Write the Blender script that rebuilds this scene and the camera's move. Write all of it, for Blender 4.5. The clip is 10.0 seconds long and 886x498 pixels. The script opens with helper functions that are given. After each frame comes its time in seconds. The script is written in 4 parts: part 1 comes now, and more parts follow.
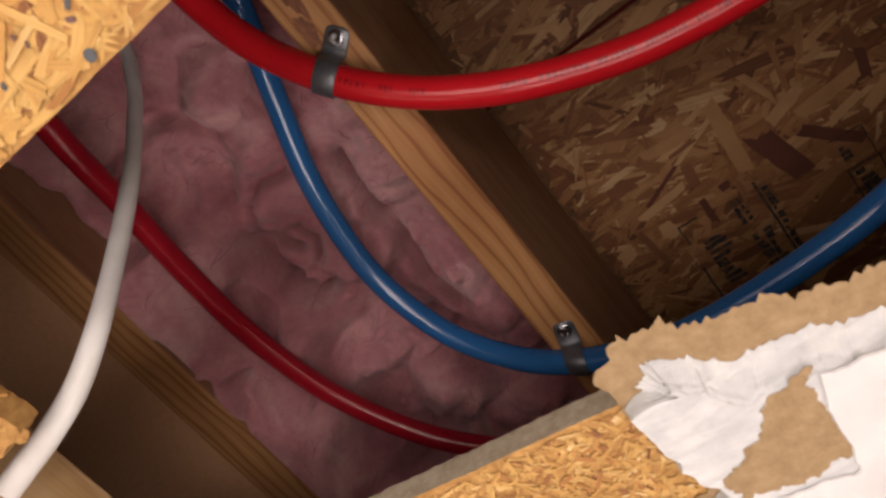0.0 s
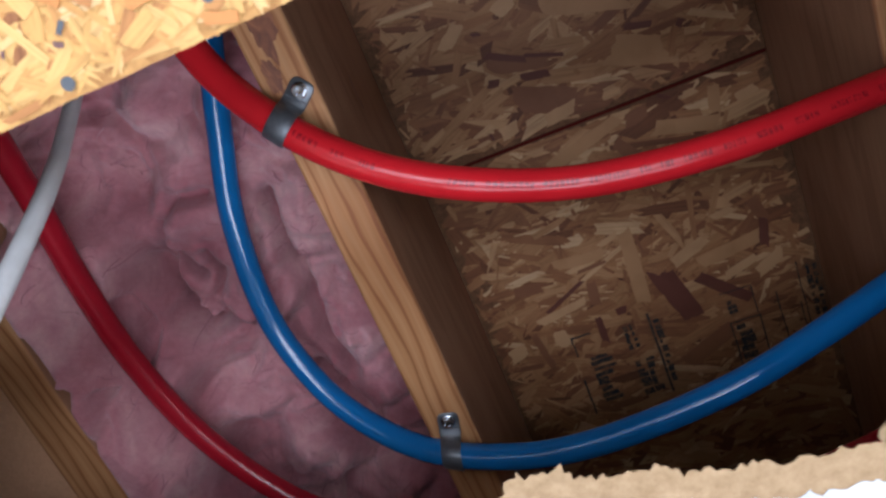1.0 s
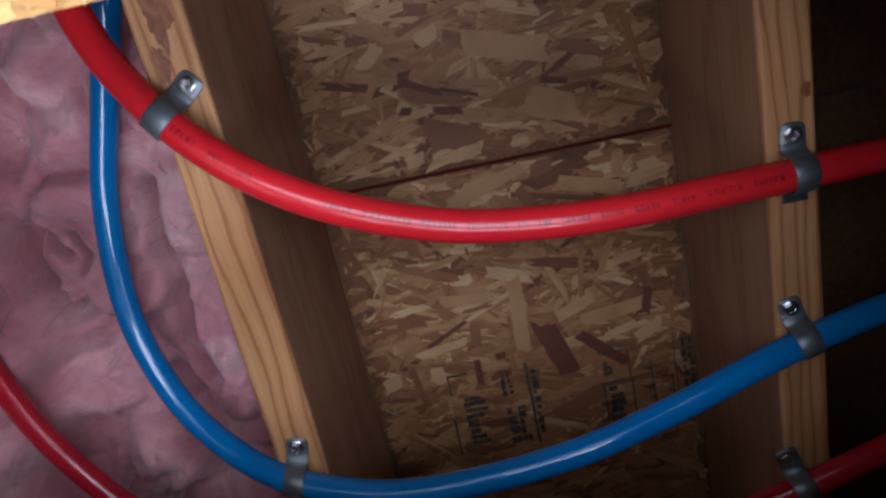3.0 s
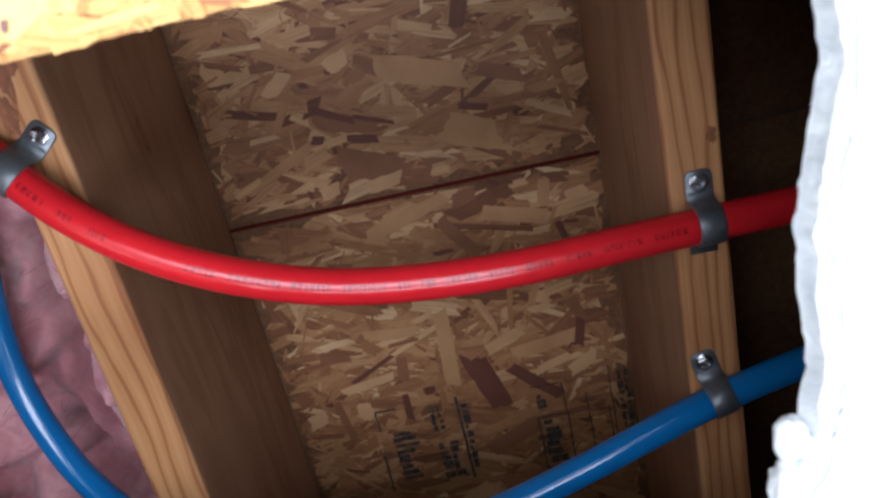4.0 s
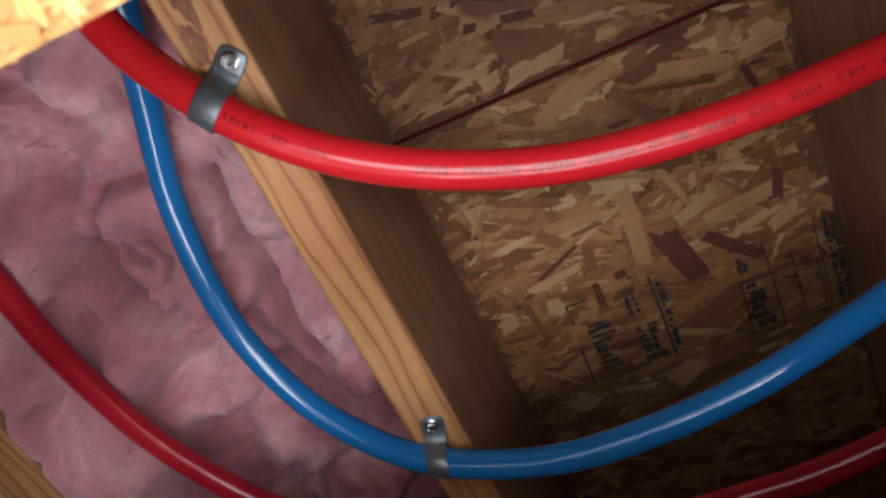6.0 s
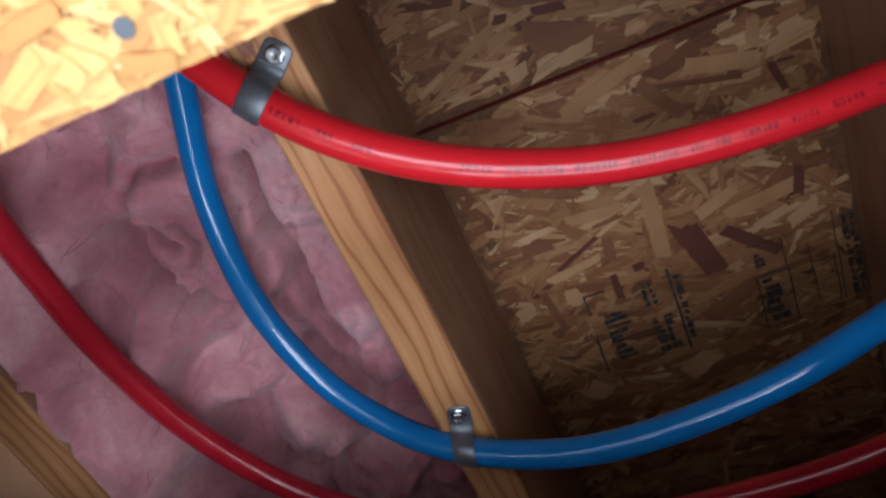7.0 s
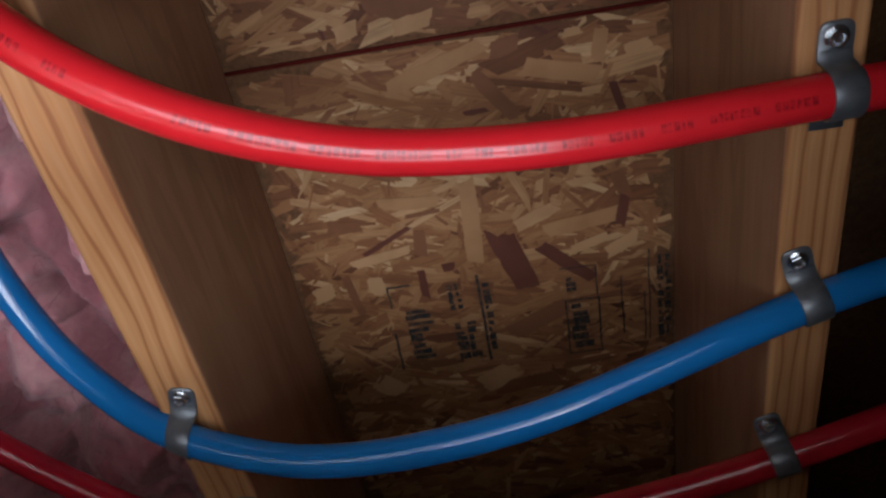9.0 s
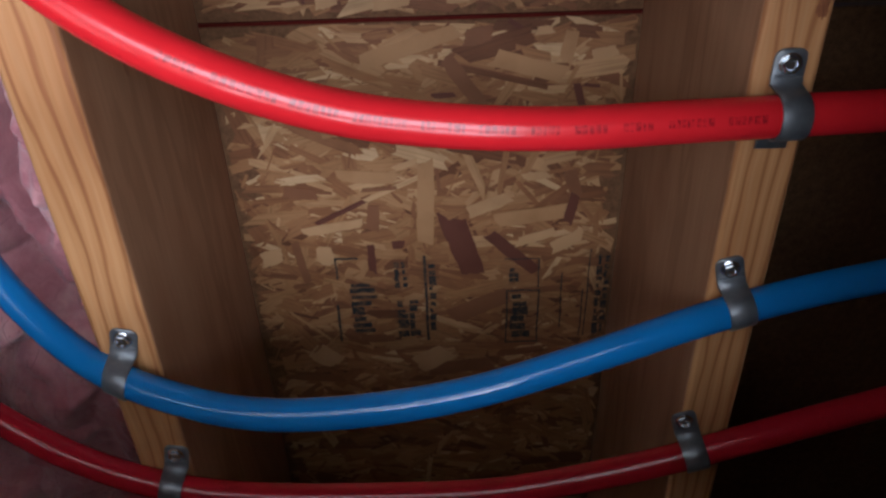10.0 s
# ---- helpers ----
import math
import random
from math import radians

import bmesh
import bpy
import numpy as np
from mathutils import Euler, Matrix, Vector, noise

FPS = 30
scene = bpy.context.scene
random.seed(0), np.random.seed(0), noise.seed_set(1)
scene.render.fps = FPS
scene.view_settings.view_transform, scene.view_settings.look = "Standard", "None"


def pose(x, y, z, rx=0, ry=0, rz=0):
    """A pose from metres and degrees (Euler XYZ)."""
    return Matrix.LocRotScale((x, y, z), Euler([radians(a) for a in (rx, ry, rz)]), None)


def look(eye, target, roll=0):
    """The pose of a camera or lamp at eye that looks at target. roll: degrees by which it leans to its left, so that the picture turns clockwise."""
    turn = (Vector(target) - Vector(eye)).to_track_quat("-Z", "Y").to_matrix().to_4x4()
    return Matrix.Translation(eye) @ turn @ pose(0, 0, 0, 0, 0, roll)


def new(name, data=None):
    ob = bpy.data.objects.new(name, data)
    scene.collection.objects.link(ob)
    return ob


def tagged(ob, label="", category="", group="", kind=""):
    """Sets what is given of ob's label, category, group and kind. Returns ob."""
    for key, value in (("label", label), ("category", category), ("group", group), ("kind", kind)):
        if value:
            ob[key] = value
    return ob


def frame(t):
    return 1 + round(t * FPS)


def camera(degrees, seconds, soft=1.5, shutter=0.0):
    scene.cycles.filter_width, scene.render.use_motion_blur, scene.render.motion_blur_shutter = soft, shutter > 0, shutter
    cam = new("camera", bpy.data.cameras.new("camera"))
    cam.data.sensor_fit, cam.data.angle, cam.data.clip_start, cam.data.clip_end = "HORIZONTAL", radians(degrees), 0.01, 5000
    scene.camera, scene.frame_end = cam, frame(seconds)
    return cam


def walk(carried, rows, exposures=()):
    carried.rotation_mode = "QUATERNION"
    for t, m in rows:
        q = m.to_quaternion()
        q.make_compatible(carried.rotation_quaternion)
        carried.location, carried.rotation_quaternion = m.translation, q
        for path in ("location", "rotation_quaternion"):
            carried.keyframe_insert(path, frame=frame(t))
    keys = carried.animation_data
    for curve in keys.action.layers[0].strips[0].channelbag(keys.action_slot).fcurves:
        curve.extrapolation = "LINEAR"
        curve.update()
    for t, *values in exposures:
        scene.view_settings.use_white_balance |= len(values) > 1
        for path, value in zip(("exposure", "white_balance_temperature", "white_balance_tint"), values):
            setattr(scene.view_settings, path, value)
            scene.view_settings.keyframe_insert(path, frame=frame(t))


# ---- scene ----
# The camera and its walk
cam = camera(62.2, 10.0, soft=2.5)
PATH = [
    (0, (0.1585, -0.2935, 1.8625), (-0.1676, 0.0001, 2.7611), 10.68),
    (0.5, (0.15, -0.3252, 1.8701), (-0.0823, -0.0148, 2.7918), 8.73),
    (1, (0.1541, -0.3274, 1.8678), (-0.0181, -0.0075, 2.7994), 6.32),
    (1.5, (0.1713, -0.327, 1.8576), (0.0396, -0.0037, 2.7947), 4.11),
    (2, (0.181, -0.3241, 1.8501), (0.0774, -0.0033, 2.7915), 2.51),
    (3.5, (0.2146, -0.3215, 1.9102), (0.1518, 0.0099, 2.8516), -0.77),
    (4, (0.2722, -0.3383, 1.9353), (0.2067, 0.0097, 2.8705), -1.82),
    (4.5, (0.2351, -0.3055, 1.9568), (0.1529, 0.0619, 2.8833), -2.52),
    (5, (0.2061, -0.3156, 1.9657), (0.0643, 0.0672, 2.8786), -1.44),
    (5.5, (0.1827, -0.3222, 1.9646), (0.0011, 0.0757, 2.8639), 0.32),
    (7, (0.1451, -0.3563, 1.9649), (-0.0545, 0.0853, 2.8396), 1.35),
    (7.5, (0.141, -0.3476, 1.9612), (-0.0443, 0.1088, 2.8314), 1.47),
    (8, (0.1605, -0.3266, 1.9869), (0.002, 0.1511, 2.851), 0.95),
    (8.5, (0.2074, -0.3219, 2.0183), (0.0772, 0.1766, 2.8754), 0.77),
    (9, (0.2326, -0.3117, 2.0265), (0.1473, 0.2073, 2.877), -0.43),
    (9.5, (0.2448, -0.3119, 2.0182), (0.199, 0.22, 2.8638), -0.83),
    (10, (0.2204, -0.3106, 2.0068), (0.2179, 0.2252, 2.8512), -1.60),
]
cam.data.dof.use_dof = True
cam.data.dof.focus_distance, cam.data.dof.aperture_fstop = 0.60, 17.0
EXPOSURES = [(0, -1.4, 7700, 25), (0.4, -1.25, 6700, 22), (0.9, -0.9, 5600, 15), (1.3, -0.4, 5400, 10), (2, -0.1, 5000, 10), (3.3, -0.65, 5400, 10), (3.6, -0.65, 5500, 10),
             (3.9, -0.2, 5500, 10), (4.2, -0.2, 5700, 10), (4.5, -0.7, 6300, 10), (5.0, -0.3, 5900, 10), (5.5, -0.3, 6100, 10), (7.0, -0.45, 5500, 10), (7.4, -0.78, 5300, 10), (8, -0.68, 5500, 10),
             (9, -0.36, 5800, 10), (9.5, -0.12, 5600, 10), (10, -0.05, 5600, 10)]
walk(cam, [(t, look(eye, aim, roll)) for t, eye, aim, roll in PATH], EXPOSURES)

# World and light: sky, and two unseen area lamps added below the ceiling hole
world = bpy.data.worlds.new("world")
scene.world = world
world.use_nodes = True
sky = world.node_tree.nodes.new("ShaderNodeTexSky")
sky.sky_type, sky.sun_disc = "NISHITA", False
sky.sun_elevation, sky.sun_rotation = radians(35), radians(250)
world.node_tree.links.new(sky.outputs[0], world.node_tree.nodes["Background"].inputs[0])
world.node_tree.nodes["Background"].inputs[1].default_value = 0.12


def area(name, eye, aim, width, height, watts, colour):
    data = bpy.data.lights.new(name, "AREA")
    data.shape, data.size, data.size_y, data.energy, data.color = "RECTANGLE", width, height, watts, colour
    lamp = new(name, data)
    lamp.matrix_world = look(eye, aim)
    return lamp


# added fill lamps, aimed up through the hole; no known source
area("south_fill_lamp", (0.26, -0.80, 0.76), (0.20, -0.26, 1.58), 1.4, 0.60, 39, (0.97, 0.97, 1.0))
area("north_fill_lamp", (0.26, 0.40, 0.42), (0.20, -0.10, 1.30), 1.4, 0.7, 50, (0.97, 0.97, 1.0))

# Levels, in metres
JOIST = 2.40          # underside of the joists
DECK = 2.635          # underside of the subfloor
BOARD = 2.120         # underside of the strand board ceiling
BOARD_TOP = 2.135
FACE = 2.107          # painted face of the plasterboard
SEAM = -0.143         # joint between the two subfloor sheets


# ---- materials ----
def material(name, rough=0.6, metal=0.0, spec=0.5):
    m = bpy.data.materials.new(name)
    m.use_nodes = True
    b = m.node_tree.nodes["Principled BSDF"]
    b.inputs["Roughness"].default_value, b.inputs["Metallic"].default_value = rough, metal
    b.inputs["Specular IOR Level"].default_value = spec
    return m, m.node_tree.nodes, m.node_tree.links, b


def ramp(nodes, stops, smooth=True):
    r = nodes.new("ShaderNodeValToRGB")
    r.color_ramp.interpolation = "LINEAR" if smooth else "CONSTANT"
    e = r.color_ramp.elements
    while len(e) < len(stops):
        e.new(0.5)
    for k, (p, c) in zip(e, stops):
        k.position, k.color = p, (*c, 1)
    return r


def coords(nodes, links, kind="Object", scale=(1, 1, 1), turn=(0, 0, 0)):
    tc, mp = nodes.new("ShaderNodeTexCoord"), nodes.new("ShaderNodeMapping")
    mp.inputs["Scale"].default_value, mp.inputs["Rotation"].default_value = scale, turn
    links.new(tc.outputs[kind], mp.inputs[0])
    return mp.outputs[0]


def noisy(nodes, links, vec, scale, detail=4, rough=0.55, distort=0.0):
    n = nodes.new("ShaderNodeTexNoise")
    n.inputs["Scale"].default_value, n.inputs["Detail"].default_value = scale, detail
    n.inputs["Roughness"].default_value, n.inputs["Distortion"].default_value = rough, distort
    links.new(vec, n.inputs["Vector"])
    return n.outputs["Fac"]


def mixed(nodes, links, fac, a, b, mode="MIX"):
    n = nodes.new("ShaderNodeMix")
    n.data_type, n.blend_type = "RGBA", mode
    for v, i in ((fac, 0), (a, 6), (b, 7)):
        if isinstance(v, (int, float)):
            n.inputs[i].default_value = v
        elif isinstance(v, tuple):
            n.inputs[i].default_value = (*v, 1)
        else:
            links.new(v, n.inputs[i])
    return n.outputs[2]


def bumped(nodes, links, bsdf, height, strength=0.3, distance=0.001):
    n = nodes.new("ShaderNodeBump")
    n.inputs["Strength"].default_value, n.inputs["Distance"].default_value = strength, distance
    links.new(height, n.inputs["Height"])
    links.new(n.outputs[0], bsdf.inputs["Normal"])


def strand_material(name, stops, rough=0.62, single=False):
    """Wood strands: a tone for each strand, grain along it, dust stains over all."""
    m, n, l, b = material(name, rough, spec=0.35)
    geo = n.new("ShaderNodeNewGeometry")
    tone = ramp(n, stops)
    info = n.new("ShaderNodeObjectInfo")
    l.new(info.outputs["Random"] if single else geo.outputs["Random Per Island"], tone.inputs[0])
    grain = noisy(n, l, coords(n, l, "UV", (18, 420, 1)), 1.0, 3)
    fine = ramp(n, [(0.25, (0.62, 0.58, 0.52)), (0.5, (1, 1, 1)), (0.8, (1.12, 1.1, 1.05))])
    l.new(grain, fine.inputs[0])
    c = mixed(n, l, 1.0, tone.outputs[0], fine.outputs[0], "MULTIPLY")
    blot = ramp(n, [(0.3, (0.72, 0.66, 0.6)), (0.55, (1, 1, 1))])
    l.new(noisy(n, l, coords(n, l), 22, 4), blot.inputs[0])
    c = mixed(n, l, 0.7, c, blot.outputs[0], "MULTIPLY")
    l.new(c, b.inputs["Base Color"])
    bumped(n, l, b, grain, 0.4, 0.0004)
    return m


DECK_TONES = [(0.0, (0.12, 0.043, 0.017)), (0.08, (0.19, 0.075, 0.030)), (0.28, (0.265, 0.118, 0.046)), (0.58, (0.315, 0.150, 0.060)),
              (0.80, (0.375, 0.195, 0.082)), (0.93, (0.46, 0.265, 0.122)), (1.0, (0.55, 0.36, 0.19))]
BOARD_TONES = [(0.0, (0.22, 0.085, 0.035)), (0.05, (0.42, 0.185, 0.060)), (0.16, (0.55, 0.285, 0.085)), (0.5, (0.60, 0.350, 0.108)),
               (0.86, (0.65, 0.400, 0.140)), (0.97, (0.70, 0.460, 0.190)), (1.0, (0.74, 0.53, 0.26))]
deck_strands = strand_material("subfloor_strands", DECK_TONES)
board_strands = strand_material("ceiling_board_strands", BOARD_TONES)
deck_single = strand_material("subfloor_single_strand", DECK_TONES, 0.62, True)
board_single = strand_material("ceiling_board_single_strand", BOARD_TONES, 0.62, True)
dark_strand = strand_material("dark_heartwood_and_shadow", [(0.0, (0.100, 0.030, 0.018)), (1.0, (0.150, 0.050, 0.028))])


mid_strand = strand_material("brown_strand", [(0.0, (0.185, 0.075, 0.032)), (1.0, (0.235, 0.100, 0.043))])
tan_strand = strand_material("tan_strand", [(0.0, (0.36, 0.188, 0.080)), (1.0, (0.42, 0.230, 0.100))])
pale_strand = strand_material("pale_sapwood_strand", [(0.0, (0.42, 0.238, 0.108)), (1.0, (0.52, 0.315, 0.155))])


def plain_board(name, colour, dark):
    m, n, l, b = material(name, 0.8, spec=0.25)
    r = ramp(n, [(0.3, dark), (0.65, colour)])
    v = coords(n, l)
    l.new(noisy(n, l, v, 160, 6, 0.7), r.inputs[0])
    l.new(r.outputs[0], b.inputs["Base Color"])
    bumped(n, l, b, noisy(n, l, v, 320, 4), 0.6, 0.001)
    return m


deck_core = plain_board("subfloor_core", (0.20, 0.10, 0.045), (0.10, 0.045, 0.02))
board_core = plain_board("ceiling_board_core", (0.54, 0.30, 0.10), (0.30, 0.14, 0.045))
cut_edge = plain_board("dusty_cut_edge", (0.46, 0.40, 0.30), (0.30, 0.24, 0.16))
paint_red, _n, _l, _b = material("edge_sealer", 0.8, spec=0.08)
_b.inputs["Base Color"].default_value = (0.085, 0.010, 0.007, 1)
orange_strand = strand_material("orange_strand", [(0.0, (0.50, 0.20, 0.055)), (1.0, (0.58, 0.27, 0.08))])
bark, _n, _l, _b = material("bark", 0.8)
_b.inputs["Base Color"].default_value = (0.16, 0.085, 0.075, 1)
nail_grey, _n, _l, _b = material("oxidised_nail", 0.6, 0.4)
_b.inputs["Base Color"].default_value = (0.10, 0.11, 0.12, 1)


def lumber(name, light, dark, sap):
    """Softwood with long growth lines, small dark flecks and a few red-brown patches."""
    m, n, l, b = material(name, 0.62, spec=0.3)
    v = coords(n, l, "Object", (1, 0.05, 1))
    warp = noisy(n, l, coords(n, l, "Object", (6, 1.1, 6)), 3.0, 3)
    add = n.new("ShaderNodeVectorMath")
    add.operation = "MULTIPLY_ADD"
    comb = n.new("ShaderNodeCombineXYZ")
    l.new(warp, comb.inputs[0])
    l.new(warp, comb.inputs[2])
    l.new(comb.outputs[0], add.inputs[0])
    add.inputs[1].default_value = (0.03, 0, 0.03)
    l.new(v, add.inputs[2])
    wave = n.new("ShaderNodeTexWave")
    wave.bands_direction = "X"
    wave.inputs["Scale"].default_value, wave.inputs["Distortion"].default_value = 34, 3.0
    wave.inputs["Phase Offset"].default_value = 1.0
    wave.inputs["Detail"].default_value, wave.inputs["Detail Scale"].default_value = 3, 1.4
    l.new(add.outputs[0], wave.inputs["Vector"])
    lines = ramp(n, [(0.0, dark), (0.26, light), (0.8, light), (1.0, sap)])
    l.new(wave.outputs["Fac"], lines.inputs[0])
    fibre = noisy(n, l, coords(n, l, "Object", (420, 9, 420)), 1.0, 4)
    fine = ramp(n, [(0.3, (0.86, 0.84, 0.81)), (0.6, (1.03, 1.02, 1.0))])
    l.new(fibre, fine.inputs[0])
    c = mixed(n, l, 0.8, lines.outputs[0], fine.outputs[0], "MULTIPLY")
    blot = ramp(n, [(0.32, (0.74, 0.6, 0.52)), (0.5, (1, 1, 1))])
    l.new(noisy(n, l, coords(n, l, "Object", (1, 0.35, 1)), 16, 3), blot.inputs[0])
    c = mixed(n, l, 0.6, c, blot.outputs[0], "MULTIPLY")
    l.new(c, b.inputs["Base Color"])
    bumped(n, l, b, fibre, 0.25, 0.0006)
    return m


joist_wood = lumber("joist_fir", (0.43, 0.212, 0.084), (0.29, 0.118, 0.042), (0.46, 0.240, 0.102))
# darker copy of the fir: shade of the joists' sides put into colour
joist_side = lumber("shaded_joist_face", (0.335, 0.175, 0.096), (0.280, 0.140, 0.074), (0.350, 0.188, 0.104))
strip_wood = lumber("furring_pine", (0.62, 0.42, 0.22), (0.54, 0.34, 0.16), (0.66, 0.46, 0.26))
knot_wood, _n, _l, _b = material("knot", 0.5)
_r = ramp(_n, [(0.36, (0.12, 0.036, 0.014)), (0.50, (0.20, 0.066, 0.023)), (0.68, (0.31, 0.120, 0.042))])
_l.new(noisy(_n, _l, coords(_n, _l, "Object", (1, 0.45, 1)), 95, 6, 0.65, 1.2), _r.inputs[0])
_l.new(_r.outputs[0], _b.inputs["Base Color"])

fibre_panel = plain_board("brown_fibreboard", (0.64, 0.36, 0.20), (0.56, 0.31, 0.165))


def plastic(name, colour, shade, rough):
    m, n, l, b = material(name, rough, spec=0.5)
    r = ramp(n, [(0.35, shade), (0.65, colour)])
    v = coords(n, l)
    l.new(noisy(n, l, v, 35, 5), r.inputs[0])
    l.new(r.outputs[0], b.inputs["Base Color"])
    dust = ramp(n, [(0.4, (rough * 0.92,) * 3), (0.68, (rough * 1.15,) * 3)])
    l.new(noisy(n, l, v, 90, 5, 0.7), dust.inputs[0])
    l.new(dust.outputs[0], b.inputs["Roughness"])
    bumped(n, l, b, noisy(n, l, v, 120, 2), 0.012, 0.0005)
    return m


red_pex = plastic("red_pex", (0.52, 0.013, 0.018), (0.495, 0.012, 0.017), 0.23)
blue_pex = plastic("blue_pex", (0.014, 0.132, 0.355), (0.013, 0.122, 0.335), 0.085)
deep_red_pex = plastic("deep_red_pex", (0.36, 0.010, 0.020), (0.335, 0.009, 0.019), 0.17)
white_jacket = plastic("white_jacket", (0.72, 0.72, 0.70), (0.62, 0.61, 0.58), 0.35)
ink, _n, _l, _b = material("print_ink", 0.24)
_r = ramp(_n, [(0.40, (0.22, 0.007, 0.012)), (0.64, (0.47, 0.012, 0.017))])
_l.new(noisy(_n, _l, coords(_n, _l), 420, 3), _r.inputs[0])
_l.new(_r.outputs[0], _b.inputs["Base Color"])
stamp_ink, _n, _l, _b = material("stamp_ink", 0.8)
_r = ramp(_n, [(0.46, (0.014, 0.018, 0.021)), (0.68, (0.16, 0.080, 0.034))])
_l.new(noisy(_n, _l, coords(_n, _l), 190, 6, 0.7), _r.inputs[0])
_l.new(_r.outputs[0], _b.inputs["Base Color"])


def steel(name, colour, rough, metal=1.0):
    m, n, l, b = material(name, rough, metal)
    r = ramp(n, [(0.3, tuple(c * 0.7 for c in colour)), (0.7, colour)])
    v = coords(n, l)
    l.new(noisy(n, l, v, 120, 5, 0.65), r.inputs[0])
    l.new(r.outputs[0], b.inputs["Base Color"])
    bumped(n, l, b, noisy(n, l, v, 300, 4), 0.15, 0.0005)
    return m


galvanised = steel("galvanised_steel", (0.175, 0.188, 0.20), 0.42, 0.6)
bright_steel = steel("bright_screw", (0.62, 0.64, 0.67), 0.24)

wool, _n, _l, _b = material("pink_glass_wool", 0.95, spec=0.1)
_v = coords(_n, _l)
_r = ramp(_n, [(0.30, (0.44, 0.172, 0.196)), (0.48, (0.57, 0.262, 0.282)), (0.66, (0.73, 0.430, 0.425))])
_l.new(noisy(_n, _l, _v, 11, 6, 0.55, 0.7), _r.inputs[0])
_r2 = ramp(_n, [(0.3, (0.86, 0.80, 0.82)), (0.6, (1.0, 1.0, 1.0)), (0.8, (1.08, 1.08, 1.08))])
_l.new(noisy(_n, _l, _v, 55, 8, 0.7, 2.2), _r2.inputs[0])
_l.new(mixed(_n, _l, 1.0, _r.outputs[0], _r2.outputs[0], "MULTIPLY"), _b.inputs["Base Color"])
_b.inputs["Sheen Weight"].default_value = 0.25
bumped(_n, _l, _b, noisy(_n, _l, _v, 130, 10, 0.72, 1.0), 0.45, 0.005)
_b.inputs["Subsurface Weight"].default_value = 0.5
_b.inputs["Subsurface Radius"].default_value = (1.0, 0.55, 0.6)
_b.inputs["Subsurface Scale"].default_value = 0.006
wisp = material("pink_wool_fibre", 0.9, spec=0.1)
_b = wisp[3]
_geo = wisp[1].new("ShaderNodeNewGeometry")
_r = ramp(wisp[1], [(0.0, (0.36, 0.145, 0.175)), (0.7, (0.46, 0.21, 0.24)), (1.0, (0.58, 0.34, 0.36))])
wisp[2].new(_geo.outputs["Random Per Island"], _r.inputs[0])
wisp[2].new(_r.outputs[0], _b.inputs["Base Color"])

kraft, _n, _l, _b = material("kraft_paper", 0.85, spec=0.2)
_v = coords(_n, _l)
_r = ramp(_n, [(0.3, (0.26, 0.170, 0.085)), (0.7, (0.41, 0.285, 0.160))])
_l.new(noisy(_n, _l, _v, 120, 7, 0.7), _r.inputs[0])
_l.new(_r.outputs[0], _b.inputs["Base Color"])
bumped(_n, _l, _b, noisy(_n, _l, _v, 260, 6), 0.7, 0.001)

gypsum, _n, _l, _b = material("gypsum_core", 0.95, spec=0.1)
_v = coords(_n, _l)
_r = ramp(_n, [(0.3, (0.62, 0.65, 0.66)), (0.6, (0.76, 0.78, 0.77))])
_l.new(noisy(_n, _l, _v, 70, 6), _r.inputs[0])
_l.new(_r.outputs[0], _b.inputs["Base Color"])
bumped(_n, _l, _b, noisy(_n, _l, coords(_n, _l, "Object", (0.35, 1.3, 1.0), (0, 0, -0.15)), 150, 10, 0.70, 1.2), 0.8, 0.0036)

white_paint, _n, _l, _b = material("white_ceiling_paint", 0.7, spec=0.3)
_v = coords(_n, _l)
_r = ramp(_n, [(0.3, (0.56, 0.56, 0.555)), (0.6, (0.68, 0.68, 0.67))])
_l.new(noisy(_n, _l, _v, 18, 5), _r.inputs[0])
_l.new(_r.outputs[0], _b.inputs["Base Color"])
bumped(_n, _l, _b, noisy(_n, _l, _v, 110, 5), 0.5, 0.002)

wall_paint, _n, _l, _b = material("wall_paint", 0.8, spec=0.3)
_v = coords(_n, _l)
_r = ramp(_n, [(0.3, (0.76, 0.75, 0.72)), (0.7, (0.82, 0.81, 0.78))])
_l.new(noisy(_n, _l, _v, 6, 5), _r.inputs[0])
_l.new(_r.outputs[0], _b.inputs["Base Color"])
floor_wood = plain_board("floor_covering", (0.62, 0.57, 0.50), (0.55, 0.50, 0.43))


# ---- mesh helpers ----
def mesh_object(name, verts, faces, mat, parent=None, smooth=False):
    me = bpy.data.meshes.new(name)
    me.from_pydata([tuple(v) for v in verts], [], faces)
    me.update()
    for m in (mat if isinstance(mat, (list, tuple)) else [mat]):
        me.materials.append(m)
    if smooth:
        for p in me.polygons:
            p.use_smooth = True
    ob = new(name, me)
    ob.parent = parent
    return ob


def part(name, bm, mat, parent=None, label="", smooth=False):
    """Links a bmesh as one mesh object under a thing or a part."""
    me = bpy.data.meshes.new(name)
    bm.to_mesh(me)
    bm.free()
    for m in (mat if isinstance(mat, (list, tuple)) else [mat]):
        me.materials.append(m)
    if smooth:
        for p in me.polygons:
            p.use_smooth = True
    ob = new(name, me)
    ob.parent = parent
    if label:
        tagged(ob, label)
    return ob


